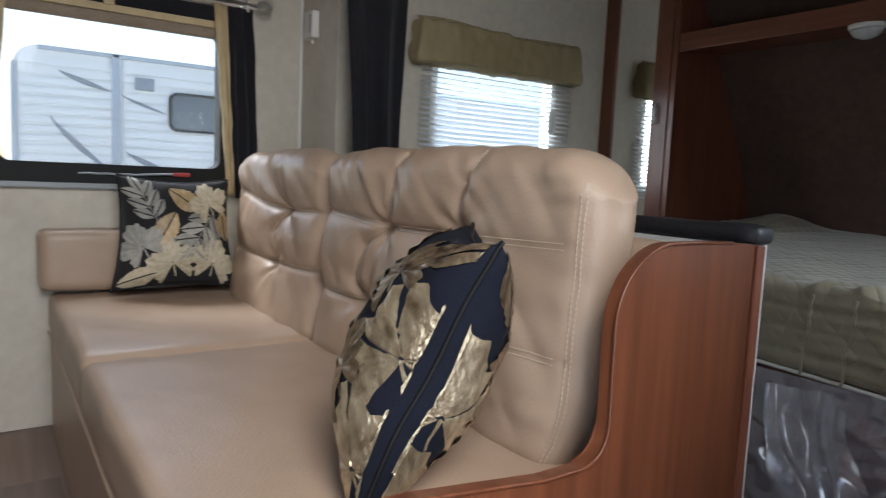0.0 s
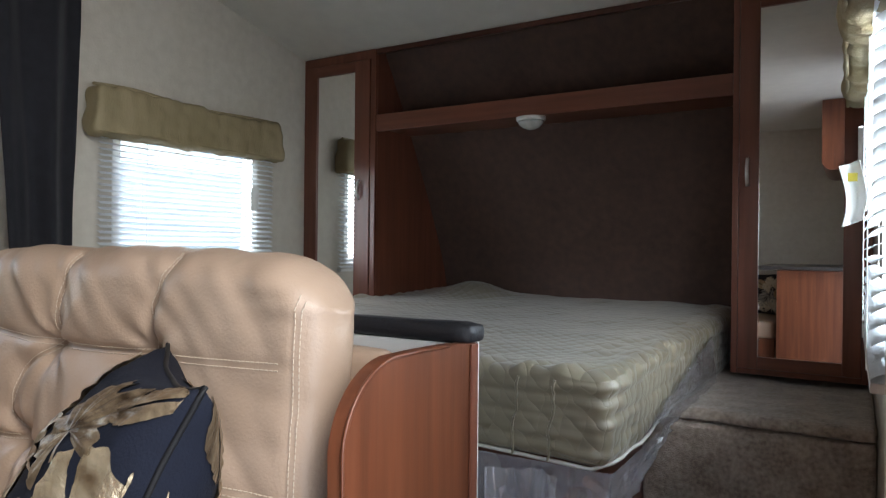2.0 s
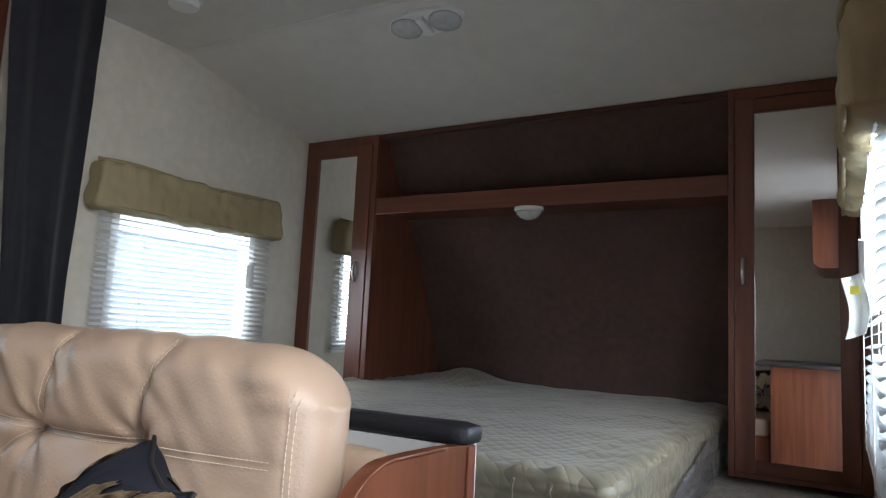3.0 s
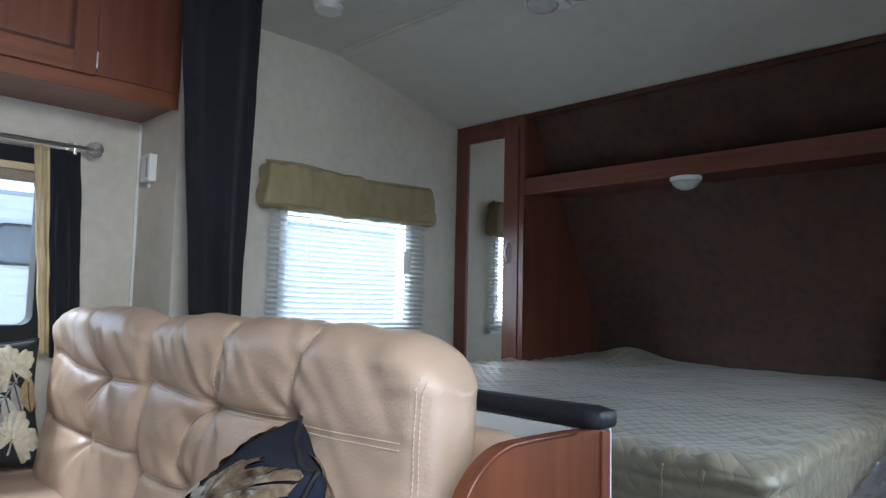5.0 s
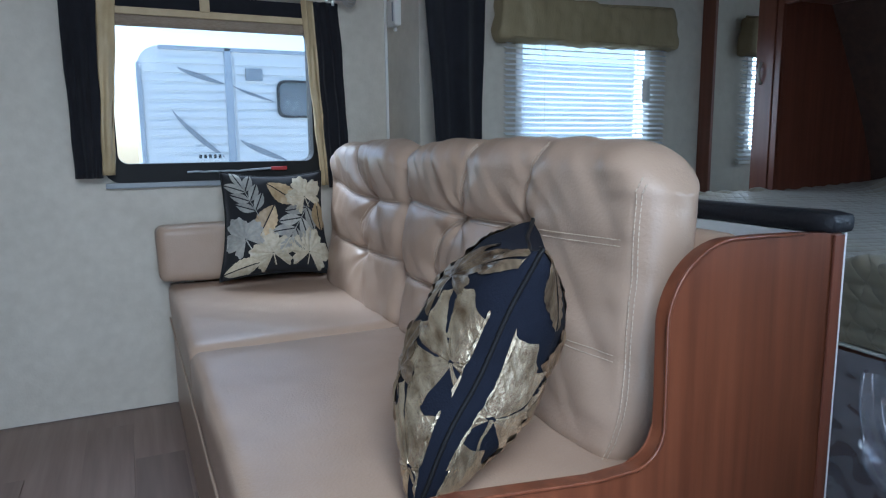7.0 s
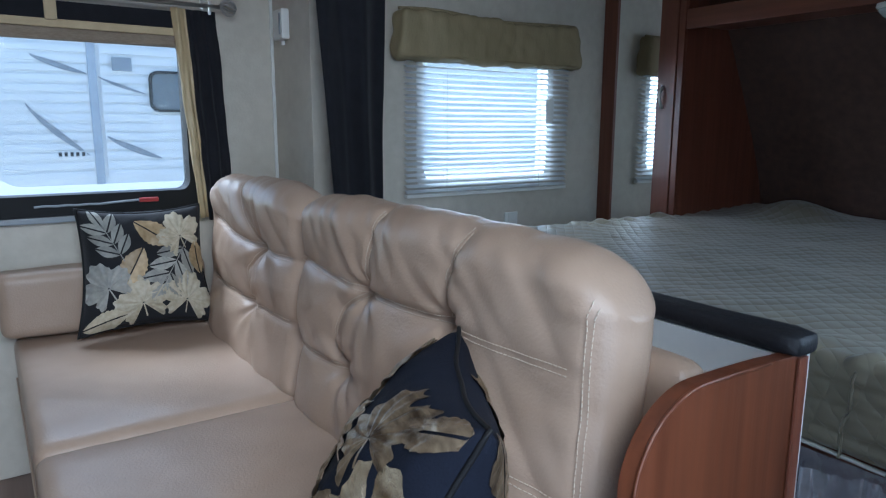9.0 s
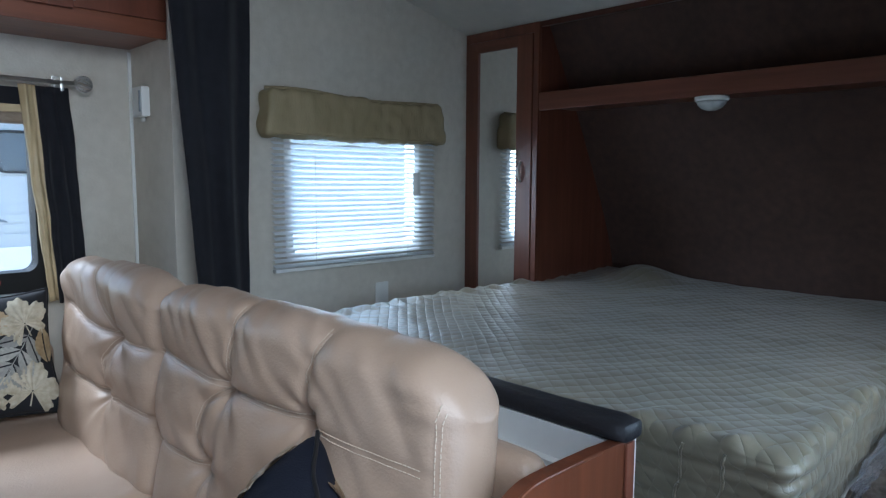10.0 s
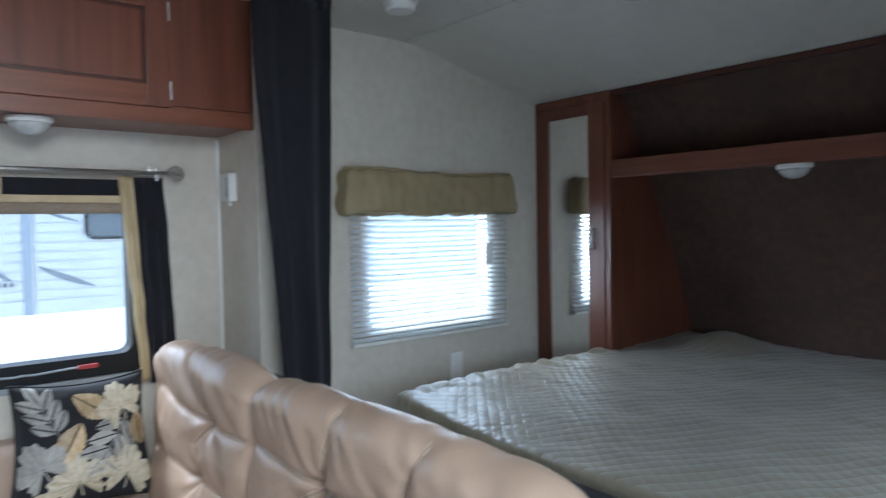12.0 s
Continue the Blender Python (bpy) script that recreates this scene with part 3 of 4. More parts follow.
th = thing("wall_thermostat", (-0.10, YS, 1.46), "small white thermostat on the slide-out end wall", "thermostat")
part("housing", boxes((-0.135, -0.055, YS - 0.030, YS - 0.001, 1.415, 1.515)), WHITEPL, th, bevel=0.005)
part("slider", boxes((-0.072, -0.064, YS - 0.034, YS - 0.0305, 1.43, 1.50)), SIDETRIM, th, "grey slider")
part("wall_plug", boxes((-0.115, -0.10, YS - 0.012, YS - 0.001, 1.40, 1.414)), WHITEPL, th, bevel=0.002)

so = thing("wall_outlet", (0.0, -0.53, 0.69), "white outlet plate on the papered wall", "outlet")
part("plate", boxes((0.001, 0.007, -0.567, -0.497, 0.645, 0.760)), WHITEPL, so, bevel=0.002)
for z in (0.675, 0.722):
    part("socket", boxes((0.0072, 0.010, -0.548, -0.516, z, z + 0.03)), WHITEPL, so, bevel=0.001)

# ---- overhead cabinet in the slide-out ----
cab = thing("overhead_cabinet", (-0.05, -2.3, 1.645), "cherry overhead cabinet with raised-panel doors", "cabinet")
part("body", boxes((XS, 0.085, -3.6, YS - 0.002, 1.655, ZC - 0.002)), CHERRY_Y, cab)
part("bottom_rail", boxes((0.0855, 0.100, -3.6, YS - 0.002, 1.645, 1.700)), CHERRY_Y, cab, bevel=0.003)
part("stile", boxes((0.0855, 0.101, -1.752, YS - 0.002, 1.701, ZC - 0.002)), CHERRY, cab)
for y1 in (-1.758, -2.42, -3.08):
    y0 = y1 - 0.60
    d = part("door", boxes((0.1012, 0.117, y0 + 0.075, y1 - 0.075, 1.767, 1.975)), CHERRY, cab, "raised-panel cherry door", 0.006)
    for ya in (y0, y1 - 0.065):
        part("stile", boxes((0.1012, 0.120, ya, ya + 0.065, 1.692, 2.05)), CHERRY, d, bevel=0.002)
    for za in (1.692, 1.985):
        part("rail", boxes((0.1012, 0.1195, y0 + 0.0652, y1 - 0.0652, za, za + 0.065)), CHERRY_Y, d, bevel=0.002)
    # the groove's shade is painted in with the darkened cherry
    part("groove", ring_x(bmesh.new(), 0.101, 0.1135, rounded_loop(y0 + 0.064, y1 - 0.064, 1.756, 1.986, 0.004), rounded_loop(y0 + 0.076, y1 - 0.076, 1.768, 1.974, 0.004)), SHADEDCHERRY, d, "moulded groove with shade put into its colour")
    part("knob", lathe(bmesh.new(), [(0.006, 0), (0.006, 0.012), (0.014, 0.018), (0.012, 0.026), (0.003, 0.028)], pose(0.12, y0 + 0.03, 1.78, 0, 90), 16), CHROME, d, smooth=True)
    for z in (1.745, 1.985):
        part("hinge", boxes((0.1015, 0.112, y1 + 0.001, y1 + 0.009, z - 0.028, z + 0.028)), CHROME, d, bevel=0.002)

# ---- sofa ----
sofa = thing("sofa", (0.8, -2.08, 0.0), "tan leatherette jackknife sofa with tufted back", "sofa")
part("base", boxes((XS + 0.012, 1.760, -2.366, -1.60, 0.0, 0.345)), LEATHER, sofa, bevel=0.012)
FY, BX0, BX1 = -1.815, -0.02, 1.694


def seat_disp(a, b):
    def fn(p, n):
        u = min(p.x - a, b - p.x)
        d = n * (fuzz(p, 5, 1.0) * 0.005 + fuzz(p, 17, 4.0) * 0.0015)
        if n.z > 0.3:
            d.z += 0.010 * (1 - math.exp(-u / 0.07)) - 0.004
        return d
    return fn


for a, b in ((XS + 0.005, 0.700), (0.702, 1.758)):
    part("seat_cushion", rbox(a, b, -2.372, FY + 0.10, 0.335, 0.462 if a > 0 else 0.468, 0.028, (46, 34, 12), seat_disp(a, b)), LEATHER, sofa, smooth=True)
bm = tube(bmesh.new(), [(XS + 0.006 + 0.002, -2.366, 0.35 + 0.012 * k) for k in range(9)], 0.003, 6)
part("piping", tube(bm, [(XS + 0.03 + 0.1 * k, -2.374, 0.338) for k in range(20)], 0.003, 6), LEATHER, sofa)

TUFTS = [(0.44, 0.793), (0.38, 0.627), (1.055, 0.795), (0.975, 0.607), (1.33, 0.80)]
SEAMS = {
    BX0: [[(0.05, 0.835), (0.28, 0.803), (0.44, 0.793), (0.70, 0.80)], [(0.05, 0.64), (0.38, 0.627), (0.70, 0.64)],
          [(0.25, 0.955), (0.32, 0.88), (0.44, 0.793)], [(0.44, 0.793), (0.35, 0.72), (0.38, 0.627)]],
    0.717: [[(1.10, 0.955), (1.075, 0.87), (1.055, 0.795)], [(1.39, 0.955), (1.34, 0.88), (1.33, 0.80)],
            [(0.74, 0.815), (1.055, 0.795), (1.33, 0.80), (1.668, 0.812)], [(1.055, 0.795), (0.96, 0.74), (0.925, 0.66), (0.975, 0.607)],
            [(0.74, 0.61), (0.975, 0.607)], [(1.42, 0.63), (1.668, 0.63)], [(1.668, 0.45), (1.668, 0.70), (1.668, 0.958)]],
}


def off_seam(x, z, a):
    """How far a point of the cushion that begins at a lies from its nearest seam."""
    best = 1.0
    for line in SEAMS[a]:
        for (xa, za), (xb, zb) in zip(line, line[1:]):
            dx, dz = xb - xa, zb - za
            t = min(1.0, max(0.0, ((x - xa) * dx + (z - za) * dz) / (dx * dx + dz * dz)))
            best = min(best, math.hypot(x - xa - t * dx, z - za - t * dz))
    return best


def back_disp(a, b):
    def fn(p, n):
        d = n * (fuzz(p, 6, 3.0) * 0.006 + fuzz(p, 17, 8.0) * 0.003)
        front, top = max(0.0, -n.y), max(0.0, n.z)
        r = off_seam(p.x, p.z, a)
        k = 0.024 * (1 - math.exp(-r / 0.055)) - (0.008 if p.x < 1.38 else 0.003) * math.exp(-(r / 0.007) ** 2)
        if p.x > 1.36:
            k += (0.017 - k) * min(1.0, (p.x - 1.36) / 0.08) * 0.7
        for tx, tz in TUFTS:
            if a < tx < b:
                dx, dz = p.x - tx, p.z - tz
                q = math.hypot(dx, dz)
                ang = math.atan2(dz, dx)
                k -= 0.022 * math.exp(-(q / 0.035) ** 2) + 0.008 * math.exp(-(q / 0.10) ** 2)
                k += 0.008 * math.exp(-q / 0.085) * min(1, q / 0.03) * math.sin(7 * ang + tx * 5 + 2 * fuzz(p, 8, 1))
        k += 0.012 * (abs(noise.noise(Vector((p.x * 8 + p.z * 5, p.z * 3.2, 2.0)))) - 0.22)
        if p.z > 0.78:
            w = (p.z - 0.78) / 0.18
            k += 0.012 * w * (abs(noise.noise(Vector((p.x * 15 + p.z * 13, p.z * 4 - p.x * 2, 6.0)))) - 0.2)
        edge = min(p.x - a, b - p.x)
        k += 0.012 * (1 - math.exp(-max(edge, 0) / 0.06)) - 0.010
        # gathers fanning in from the end seam
        for gz, slope, amp in ((0.925, 0.55, 0.010), (0.885, 0.30, 0.008), (0.765, -0.12, 0.006), (0.70, 0.15, 0.004), (0.56, 0.10, 0.005), (0.505, -0.2, 0.005)):
            if b > 1.0 and p.x > 1.42:
                dz = p.z - gz - slope * (p.x - 1.66) * 0.5
                k -= 0.5 * amp * math.exp(-(dz / 0.017) ** 2) * math.exp(-((p.x - 1.625) / 0.075) ** 2)
        if b > 1.0 and p.x > 1.60:
            d.x -= 0.060 * max(0.0, (0.58 - p.z) / 0.15) ** 1.6 * (p.x - 1.60) / 0.094
        d.y -= front * k
        d.z += top * (0.35 * k + 0.010 * math.sin(min(1, max(0, (p.x - a) / (b - a))) * math.pi) - 0.008)
        if p.z > 0.80:
            e = (p.z - 0.80) / 0.168
            d.z -= 0.070 * e * e * (math.exp(-max(0, b - p.x) / 0.042) + 0.5 * math.exp(-max(0, p.x - a) / 0.022))
        d.y += 0.07 * (p.z - 0.45) - 0.004
        return d
    return fn


for a, b in ((BX0, 0.715), (0.717, BX1)):
    part("back_cushion", rbox(a, b, FY, -1.710, 0.43, 0.968, 0.051, (120, 14, 80), back_disp(a, b)), LEATHER, sofa, smooth=True)
part("back_end", rbox(1.55, 1.742, -1.705, -1.640, 0.40, 0.826, 0.030, (14, 12, 30), lambda p, n: n * fuzz(p, 8, 2) * 0.004), LEATHER, sofa, "padded end of the sofa back", smooth=True)
part("arm_bolster", rbox(XS + 0.006, XS + 0.125, -2.405, -1.80, 0.484, 0.686, 0.03, (12, 40, 18), lambda p, n: n * fuzz(p, 6, 2) * 0.006), LEATHER, sofa, "padded side bolster under the window", smooth=True)


def back_point(x, z, a, b):
    """The front of the back cushion at x and z."""
    nrm = Vector((0, -1, 0))
    y = FY
    if z > 0.917:
        t = min(1.0, (z - 0.917) / 0.051)
        nrm = Vector((0, -math.cos(math.asin(t)), t))
        y = FY + 0.051 - 0.051 * math.cos(math.asin(t))
    p = Vector((x, y, z))
    return p + back_disp(a, b)(p, nrm) + nrm * 0.003


def stitches(bm, pts, gap=0.009, long=0.006, r=0.0009):
    acc = 0.0
    for A, B in zip(pts, pts[1:]):
        L = (B - A).length
        while acc < L:
            d = (B - A).normalized()
            p = A + d * acc
            tube(bm, [p - d * long / 2, p + d * long / 2], r, 4)
            acc += gap
        acc -= L
    return bm


bm = bmesh.new()
for a, b in ((BX0, 0.715), (0.717, BX1)):
    for line in SEAMS[a]:
        for off in (-0.005, 0.005):
            pts = []
            for (xa, za), (xb, zb) in zip(line, line[1:]):
                L = math.hypot(xb - xa, zb - za)
                for k in range(10):
                    pts.append(back_point(xa + (xb - xa) * k / 10 - (zb - za) / L * off, za + (zb - za) * k / 10 + (xb - xa) / L * off, a, b))
            stitches(bm, pts)
tagged(part("stitching", bm, STITCH, sofa, "cream contrast stitching"), kind="stuff")

# end panel with a stepped, rounded outline
def arc(cy, cz, r, a0, a1, n=8):
    return [(cy + r * math.cos(radians(a0 + (a1 - a0) * k / n)), cz + r * math.sin(radians(a0 + (a1 - a0) * k / n))) for k in range(n + 1)]

prof = [(-1.512, 0.0), (-1.512, 0.826)] + [(-1.60, 0.830), (-1.68, 0.832)] + arc(-1.735, 0.716, 0.116, 88, 175, 12) + [(-1.849, 0.62)] + arc(-1.899, 0.583, 0.050, 0, -88, 8) + [(-1.96, 0.532), (-2.15, 0.552), (-2.28, 0.556)] + arc(-2.31, 0.506, 0.05, 90, 180, 8) + [(-2.36, 0.0)]
endp = thing("sofa_end_panel", (1.78, -1.9, 0.0), "cherry end panel with a curved outline beside the sofa", "end panel")
part("panel", prism_x(bmesh.new(), 1.766, 1.788, prof), PANELWOOD, endp, bevel=0.003)
part("front_stile", boxes((1.7885, 1.7925, -1.535, -1.513, 0.0, 0.824)), CHERRY, endp, bevel=0.0015)
part("edge_band", boxes((1.767, 1.7895, -1.5115, -1.504, 0.0, 0.826)), WHITEBOARD, endp, "white edge band", 0.002)
edge = [Vector((1.7895, y, z)) for y, z in prof[2:-2]]
part("edge_moulding", tube(bmesh.new(), edge, 0.0028, 6), PANELWOOD, endp, smooth=True)

hw = thing("half_wall", (1.0, -1.535, 0.0), "white half wall with a black padded cap", "half wall", kind="structure")
part("board", boxes((0.02, 1.764, -1.545, -1.513, 0.0, 0.8245)), WHITEBOARD, hw)
part("ledge", boxes((0.02, 1.764, -1.562, -1.5455, 0.0, 0.770)), WHITEBOARD, hw)
part("cap", rbox(0.02, 1.797, -1.550, -1.494, 0.825, 0.857, 0.012, (60, 8, 6), lambda p, n: n * (fuzz(p, 12, 1) * 0.003)), BLACKPAD, hw, "black padded vinyl cap", smooth=True)

# ---- pillows with a leaf print ----
# kind, across, up, heading in degrees, length, material slot
BLACK_PRINT = [("broad", 0.12, 0.60, -38, 0.72, 0), ("broad", -0.26, 0.02, 62, 0.74, 0), ("spray", 0.40, -0.02, 236, 1.05, 2), ("lobed", -0.14, -0.62, 105, 0.50, 1),
               ("lobed", 0.56, -0.62, 75, 0.50, 1), ("lobed", 0.58, 0.50, 110, 0.46, 1), ("spray", -0.58, 0.52, 115, 0.85, 2), ("lobed", -0.66, -0.30, 120, 0.46, 2),
               ("broad", -0.66, -0.84, 12, 0.62, 1), ("broad", 0.86, 0.10, 95, 0.56, 0)]
NAVY_PRINT = [("lobed", 0.93, 0.04, 118, 0.58, 1), ("lobed", 0.94, -0.74, 125, 0.56, 1), ("broad", 0.80, 0.84, 200, 0.50, 0), ("lobed", 0.42, 0.56, 130, 0.46, 0),
              ("lobed", 0.36, -0.34, 150, 0.50, 0), ("lobed", -0.20, 0.20, 150, 0.46, 0), ("lobed", -0.20, -0.75, 160, 0.52, 0), ("lobed", -0.70, 0.55, 120, 0.42, 0), ("lobed", -0.70, -0.30, 220, 0.42, 0)]
NAVY_BACK = [("lobed", 0.94, -0.20, 80, 0.64, 1), ("broad", 0.80, 0.78, 250, 0.52, 0), ("lobed", 0.95, -0.92, 85, 0.50, 1), ("lobed", 0.36, 0.10, 170, 0.48, 0),
             ("lobed", 0.30, -0.60, 130, 0.50, 0), ("lobed", -0.30, 0.50, 100, 0.50, 0), ("lobed", -0.40, -0.40, 60, 0.50, 1)]


def pillow(m, w, thick, cloth, inks, prints, seed, label, puff=0.42, waist=0.11, taper=0.0, n=44):
    ob = thing("throw_pillow", m.translation, label, "pillow", "throw pillows")

    def surf(u, v, s, lift=0.0):
        a, b = max(0.0, 1 - u * u), max(0.0, 1 - v * v)
        x = u * w / 2 * (1 - waist * b) * (1 - taper * v)
        y = v * w / 2 * (1 - waist * a)
        h = thick / 2 * (a * b) ** puff
        h += (0.007 * noise.noise(Vector((u * 2.6 + seed, v * 2.6, s))) + 0.003 * noise.noise(Vector((u * 7 + seed, v * 7, s)))) * min(1, 6 * a * b)
        z = s * (h + lift)
        z += 0.008 * noise.noise(Vector((u * 1.8, v * 1.8, seed + 9.0))) * (1 - a * b)
        return m @ Vector((x, y, z))
    bm = bmesh.new()
    for s in (-1, 1):
        sheet(bm, lambda u, v: surf(2 * u - 1, 2 * v - 1, s), n, n)
    bmesh.ops.remove_doubles(bm, verts=bm.verts[:], dist=0.0005)
    part("cover", bm, cloth, ob, smooth=True)
    rim = [(-1 + 2 * k / 30, -1) for k in range(30)] + [(1, -1 + 2 * k / 30) for k in range(30)] + [(1 - 2 * k / 30, 1) for k in range(30)] + [(-1, 1 - 2 * k / 30) for k in range(30)]
    part("piping", tube(bmesh.new(), [surf(u, v, 1) for u, v in rim], 0.0036, 7, True), BLACKPL, ob, "black piping", smooth=True)
    bm = bmesh.new()

    def patch(s, slot, nu, nv, fn):
        rows = []
        for i in range(nu + 1):
            row = []
            for k in range(nv + 1):
                u, v, lift = fn(i / nu, k / nv)
                row.append(bm.verts.new(surf(min(max(u, -0.985), 0.985), min(max(v, -0.985), 0.985), s, lift)))
            rows.append(row)
        for A, B in zip(rows, rows[1:]):
            for k in range(nv):
                f = bm.faces.new([A[k], A[k + 1], B[k + 1], B[k]])
                f.material_index, f.smooth = slot, True

    def blade(s, slot, cu, cv, ang, length, width, lift, serr=0.0):
        """Two halves of a pointed leaf on either side of a bare midrib, with raised side veins."""
        ca, sa = math.cos(ang), math.sin(ang)
        for side in (-1, 1):
            def fn(t, q):
                wd = width * math.sin(math.pi * min(1.0, t * 0.97 + 0.015) ** 0.8) ** 0.75 * (1 + serr * math.sin(t * 44))
                a = length * (t + 0.16 * q * (1 - t) * wd / width)
                c = side * (0.012 + max(0.0, wd - 0.012) * q)
                return cu + a * ca - c * sa, cv + a * sa + c * ca, lift + 0.0012 * math.sin(t * 40 - 5 * q) * q
            patch(s, slot, 26, 4, fn)

    def lobed(s, slot, cu, cv, ang, size, lift):
        """A broad leaf with five toothed lobes spread from its stalk."""
        def fn(t, q):
            th = (t - 0.5) * 5.1
            lobe = abs(math.cos(2.5 * th * 0.985)) ** 0.7
            r = size * (0.66 + 0.34 * lobe) * (1 - 0.09 * abs(th)) * (1 + 0.05 * math.sin(th * 19 + cu * 9))
            vein = 0.0022 * math.cos(th * 17 + 3 * q) * q - 0.002 * math.exp(-((lobe - 1) / 0.04) ** 2)
            rr = r * (0.04 + 0.96 * q)
            return cu + rr * math.cos(ang + th), cv + rr * math.sin(ang + th), lift + vein
        patch(s, slot, 90, 7, fn)
        patch(s, slot, 6, 1, lambda t, q: (cu - size * 0.5 * t * math.cos(ang) + 0.02 * (q - 0.5) * math.sin(ang), cv - size * 0.5 * t * math.sin(ang) - 0.02 * (q - 0.5) * math.cos(ang), lift))

    for s, rows in zip((1, -1), prints):
        for i, (kind, cu, cv, deg, size, slot) in enumerate(rows):
            ang, lift = radians(deg), 0.0022 + 0.0005 * i
            if kind == "lobed":
                lobed(s, slot, cu, cv, ang, size, lift)
            elif kind == "broad":
                blade(s, slot, cu - size / 2 * math.cos(ang), cv - size / 2 * math.sin(ang), ang, size, size * 0.29, lift, 0.05)
            else:
                for k in range(3):
                    d = size * (0.24 * k - 0.35)
                    for sd in (-1, 1):
                        blade(s, slot, cu + d * math.cos(ang), cv + d * math.sin(ang), ang + sd * 0.85, size * 0.46, size * 0.11, lift)
                d = size * 0.22
                blade(s, slot, cu + d * math.cos(ang), cv + d * math.sin(ang), ang, size * 0.46, size * 0.11, lift)
                patch(s, slot, 8, 1, lambda t, q: (cu + size * (0.8 * t - 0.5) * math.cos(ang) - 0.016 * (q - 0.5) * math.sin(ang), cv + size * (0.8 * t - 0.5) * math.sin(ang) + 0.016 * (q - 0.5) * math.cos(ang), lift))
    tagged(part("leaf_print", bm, inks, ob, "gold, cream and grey leaf print"), kind="stuff")
    return ob


INKS = [LEAF_GOLD, LEAF_CREAM, LEAF_GREY]
pillow(pose(-0.005, -2.008, 0.684, 90, 0, 90) @ pose(0, 0, 0, -12, 0, -1), 0.385, 0.15, BLACKPRINT, INKS, (BLACK_PRINT, BLACK_PRINT), 4, "black pillow printed with cream and gold leaves", 0.42, 0.11, 0.06)
px, py = Vector((0.860, -0.510, 0.0)), Vector((0.385, 0.245, 0.890))
pz = px.cross(py).normalized()
py = pz.cross(px).normalized()
lean = Matrix((px * 0.83, py, pz)).transposed().to_4x4()
pillow(Matrix.Translation((1.559, -2.007, 0.650)) @ lean, 0.405, 0.215, NAVYPRINT, [LEAF_BRONZE, LEAF_SHINE], (NAVY_PRINT, NAVY_BACK), 11, "navy pillow printed with shiny gold leaves", 0.45, 0.13)
pillow(pose(1.66, -3.63, 0.63, 78, 0, 4), 0.36, 0.13, BLACKPRINT, INKS, (BLACK_PRINT, BLACK_PRINT), 7, "black leaf-print pillow leaning on the bench back")

# ---- bed ----
MX0, MX1, MY0 = 0.34, 1.915, -1.205


def bed_disp(p, n):
    side = 1 - abs(n.z)
    d = n * (fuzz(p, 4, 6.0) * 0.010 + fuzz(p, 12, 2.0) * 0.004)
    # the foot runs slightly askew
    d.y += 0.085 * max(0.0, (1.5 - p.x) / 1.16) * max(0.0, min(1.0, -p.y / 1.2))
    if n.z > 0.0:
        d.z += n.z * (0.028 * max(0.0, 1 + p.y) * 0.4 - 0.010)
        d.z += n.z * 0.018 * math.exp(-((p.x - MX0) / 0.22) ** 2)
        near = math.exp(-((p.x - MX0) / 0.10) ** 2) + math.exp(-((p.x - MX1) / 0.14) ** 2)
        d.z += n.z * near * 0.016 * noise.noise(Vector((p.x * 14, p.y * 12, 3.0)))
        d.z += n.z * 0.006 * math.sin(p.y * 75 + 3 * fuzz(p, 9)) * math.exp(-((p.x - MX0 - 0.06) / 0.05) ** 2)
        d.z += n.z * 0.070 * math.exp(-((p.x - 0.72) / 0.17) ** 2 - ((p.y - 0.44) / 0.14) ** 2)
        # loose folds of the cover by the corner
        for fx, w in ((1.60, 0.020), (1.72, 0.016), (1.80, 0.020)):
            d.z += n.z * 0.013 * math.exp(-((p.x - fx - 0.3 * (p.y - MY0)) / w) ** 2) * math.exp(-((p.y - MY0) / 0.10) ** 2)
    if side > 0.4:
        rel = (p.z - 0.545) / 0.2
        for line in (0.24, 0.47, 0.70):
            w = 0.035 + 0.01 * fuzz(p, 5, 4.0)
            d -= Vector((n.x, n.y, 0)) * 0.0045 * math.exp(-((rel - line + 0.04 * fuzz(p, 7, line * 9)) / w) ** 2)
        corner = math.exp(-((p.x - MX1) / 0.16) ** 2 - ((p.y - MY0) / 0.16) ** 2)
        d += Vector((n.x, n.y, 0)) * corner * 0.003 * math.sin(p.z * 210 + 4 * fuzz(p, 9))
        if n.x > 0.5:
            d.x += 0.005 * math.sin(p.y * 95) * max(0.0, 1 - abs(rel - 0.86) / 0.18) + 0.009 * fuzz(p, 11, 1.0)
        d.z -= 0.010 * (1 - rel) * fuzz(p, 3.5, 11.0) * 2
    return d


bed = thing("bed", (1.16, -0.3, 0.0), "bed with a quilted olive mattress on a boxed base", "bed")
part("base", boxes((0.46, 1.795, -1.10, 0.60, 0.0, 0.535)), CHERRY_X, bed, "brown wood base box", 0.004)
mattress = part("mattress", rbox(MX0, MX1, MY0, 0.62, 0.545, 0.742, 0.034, (120, 140, 40), bed_disp), QUILT, bed, "quilted olive sateen mattress", smooth=True)


def foot_point(x, z):
    p = Vector((x, MY0, z))
    return p + bed_disp(p, Vector((0, -1, 0))) + Vector((0, -0.001, 0))


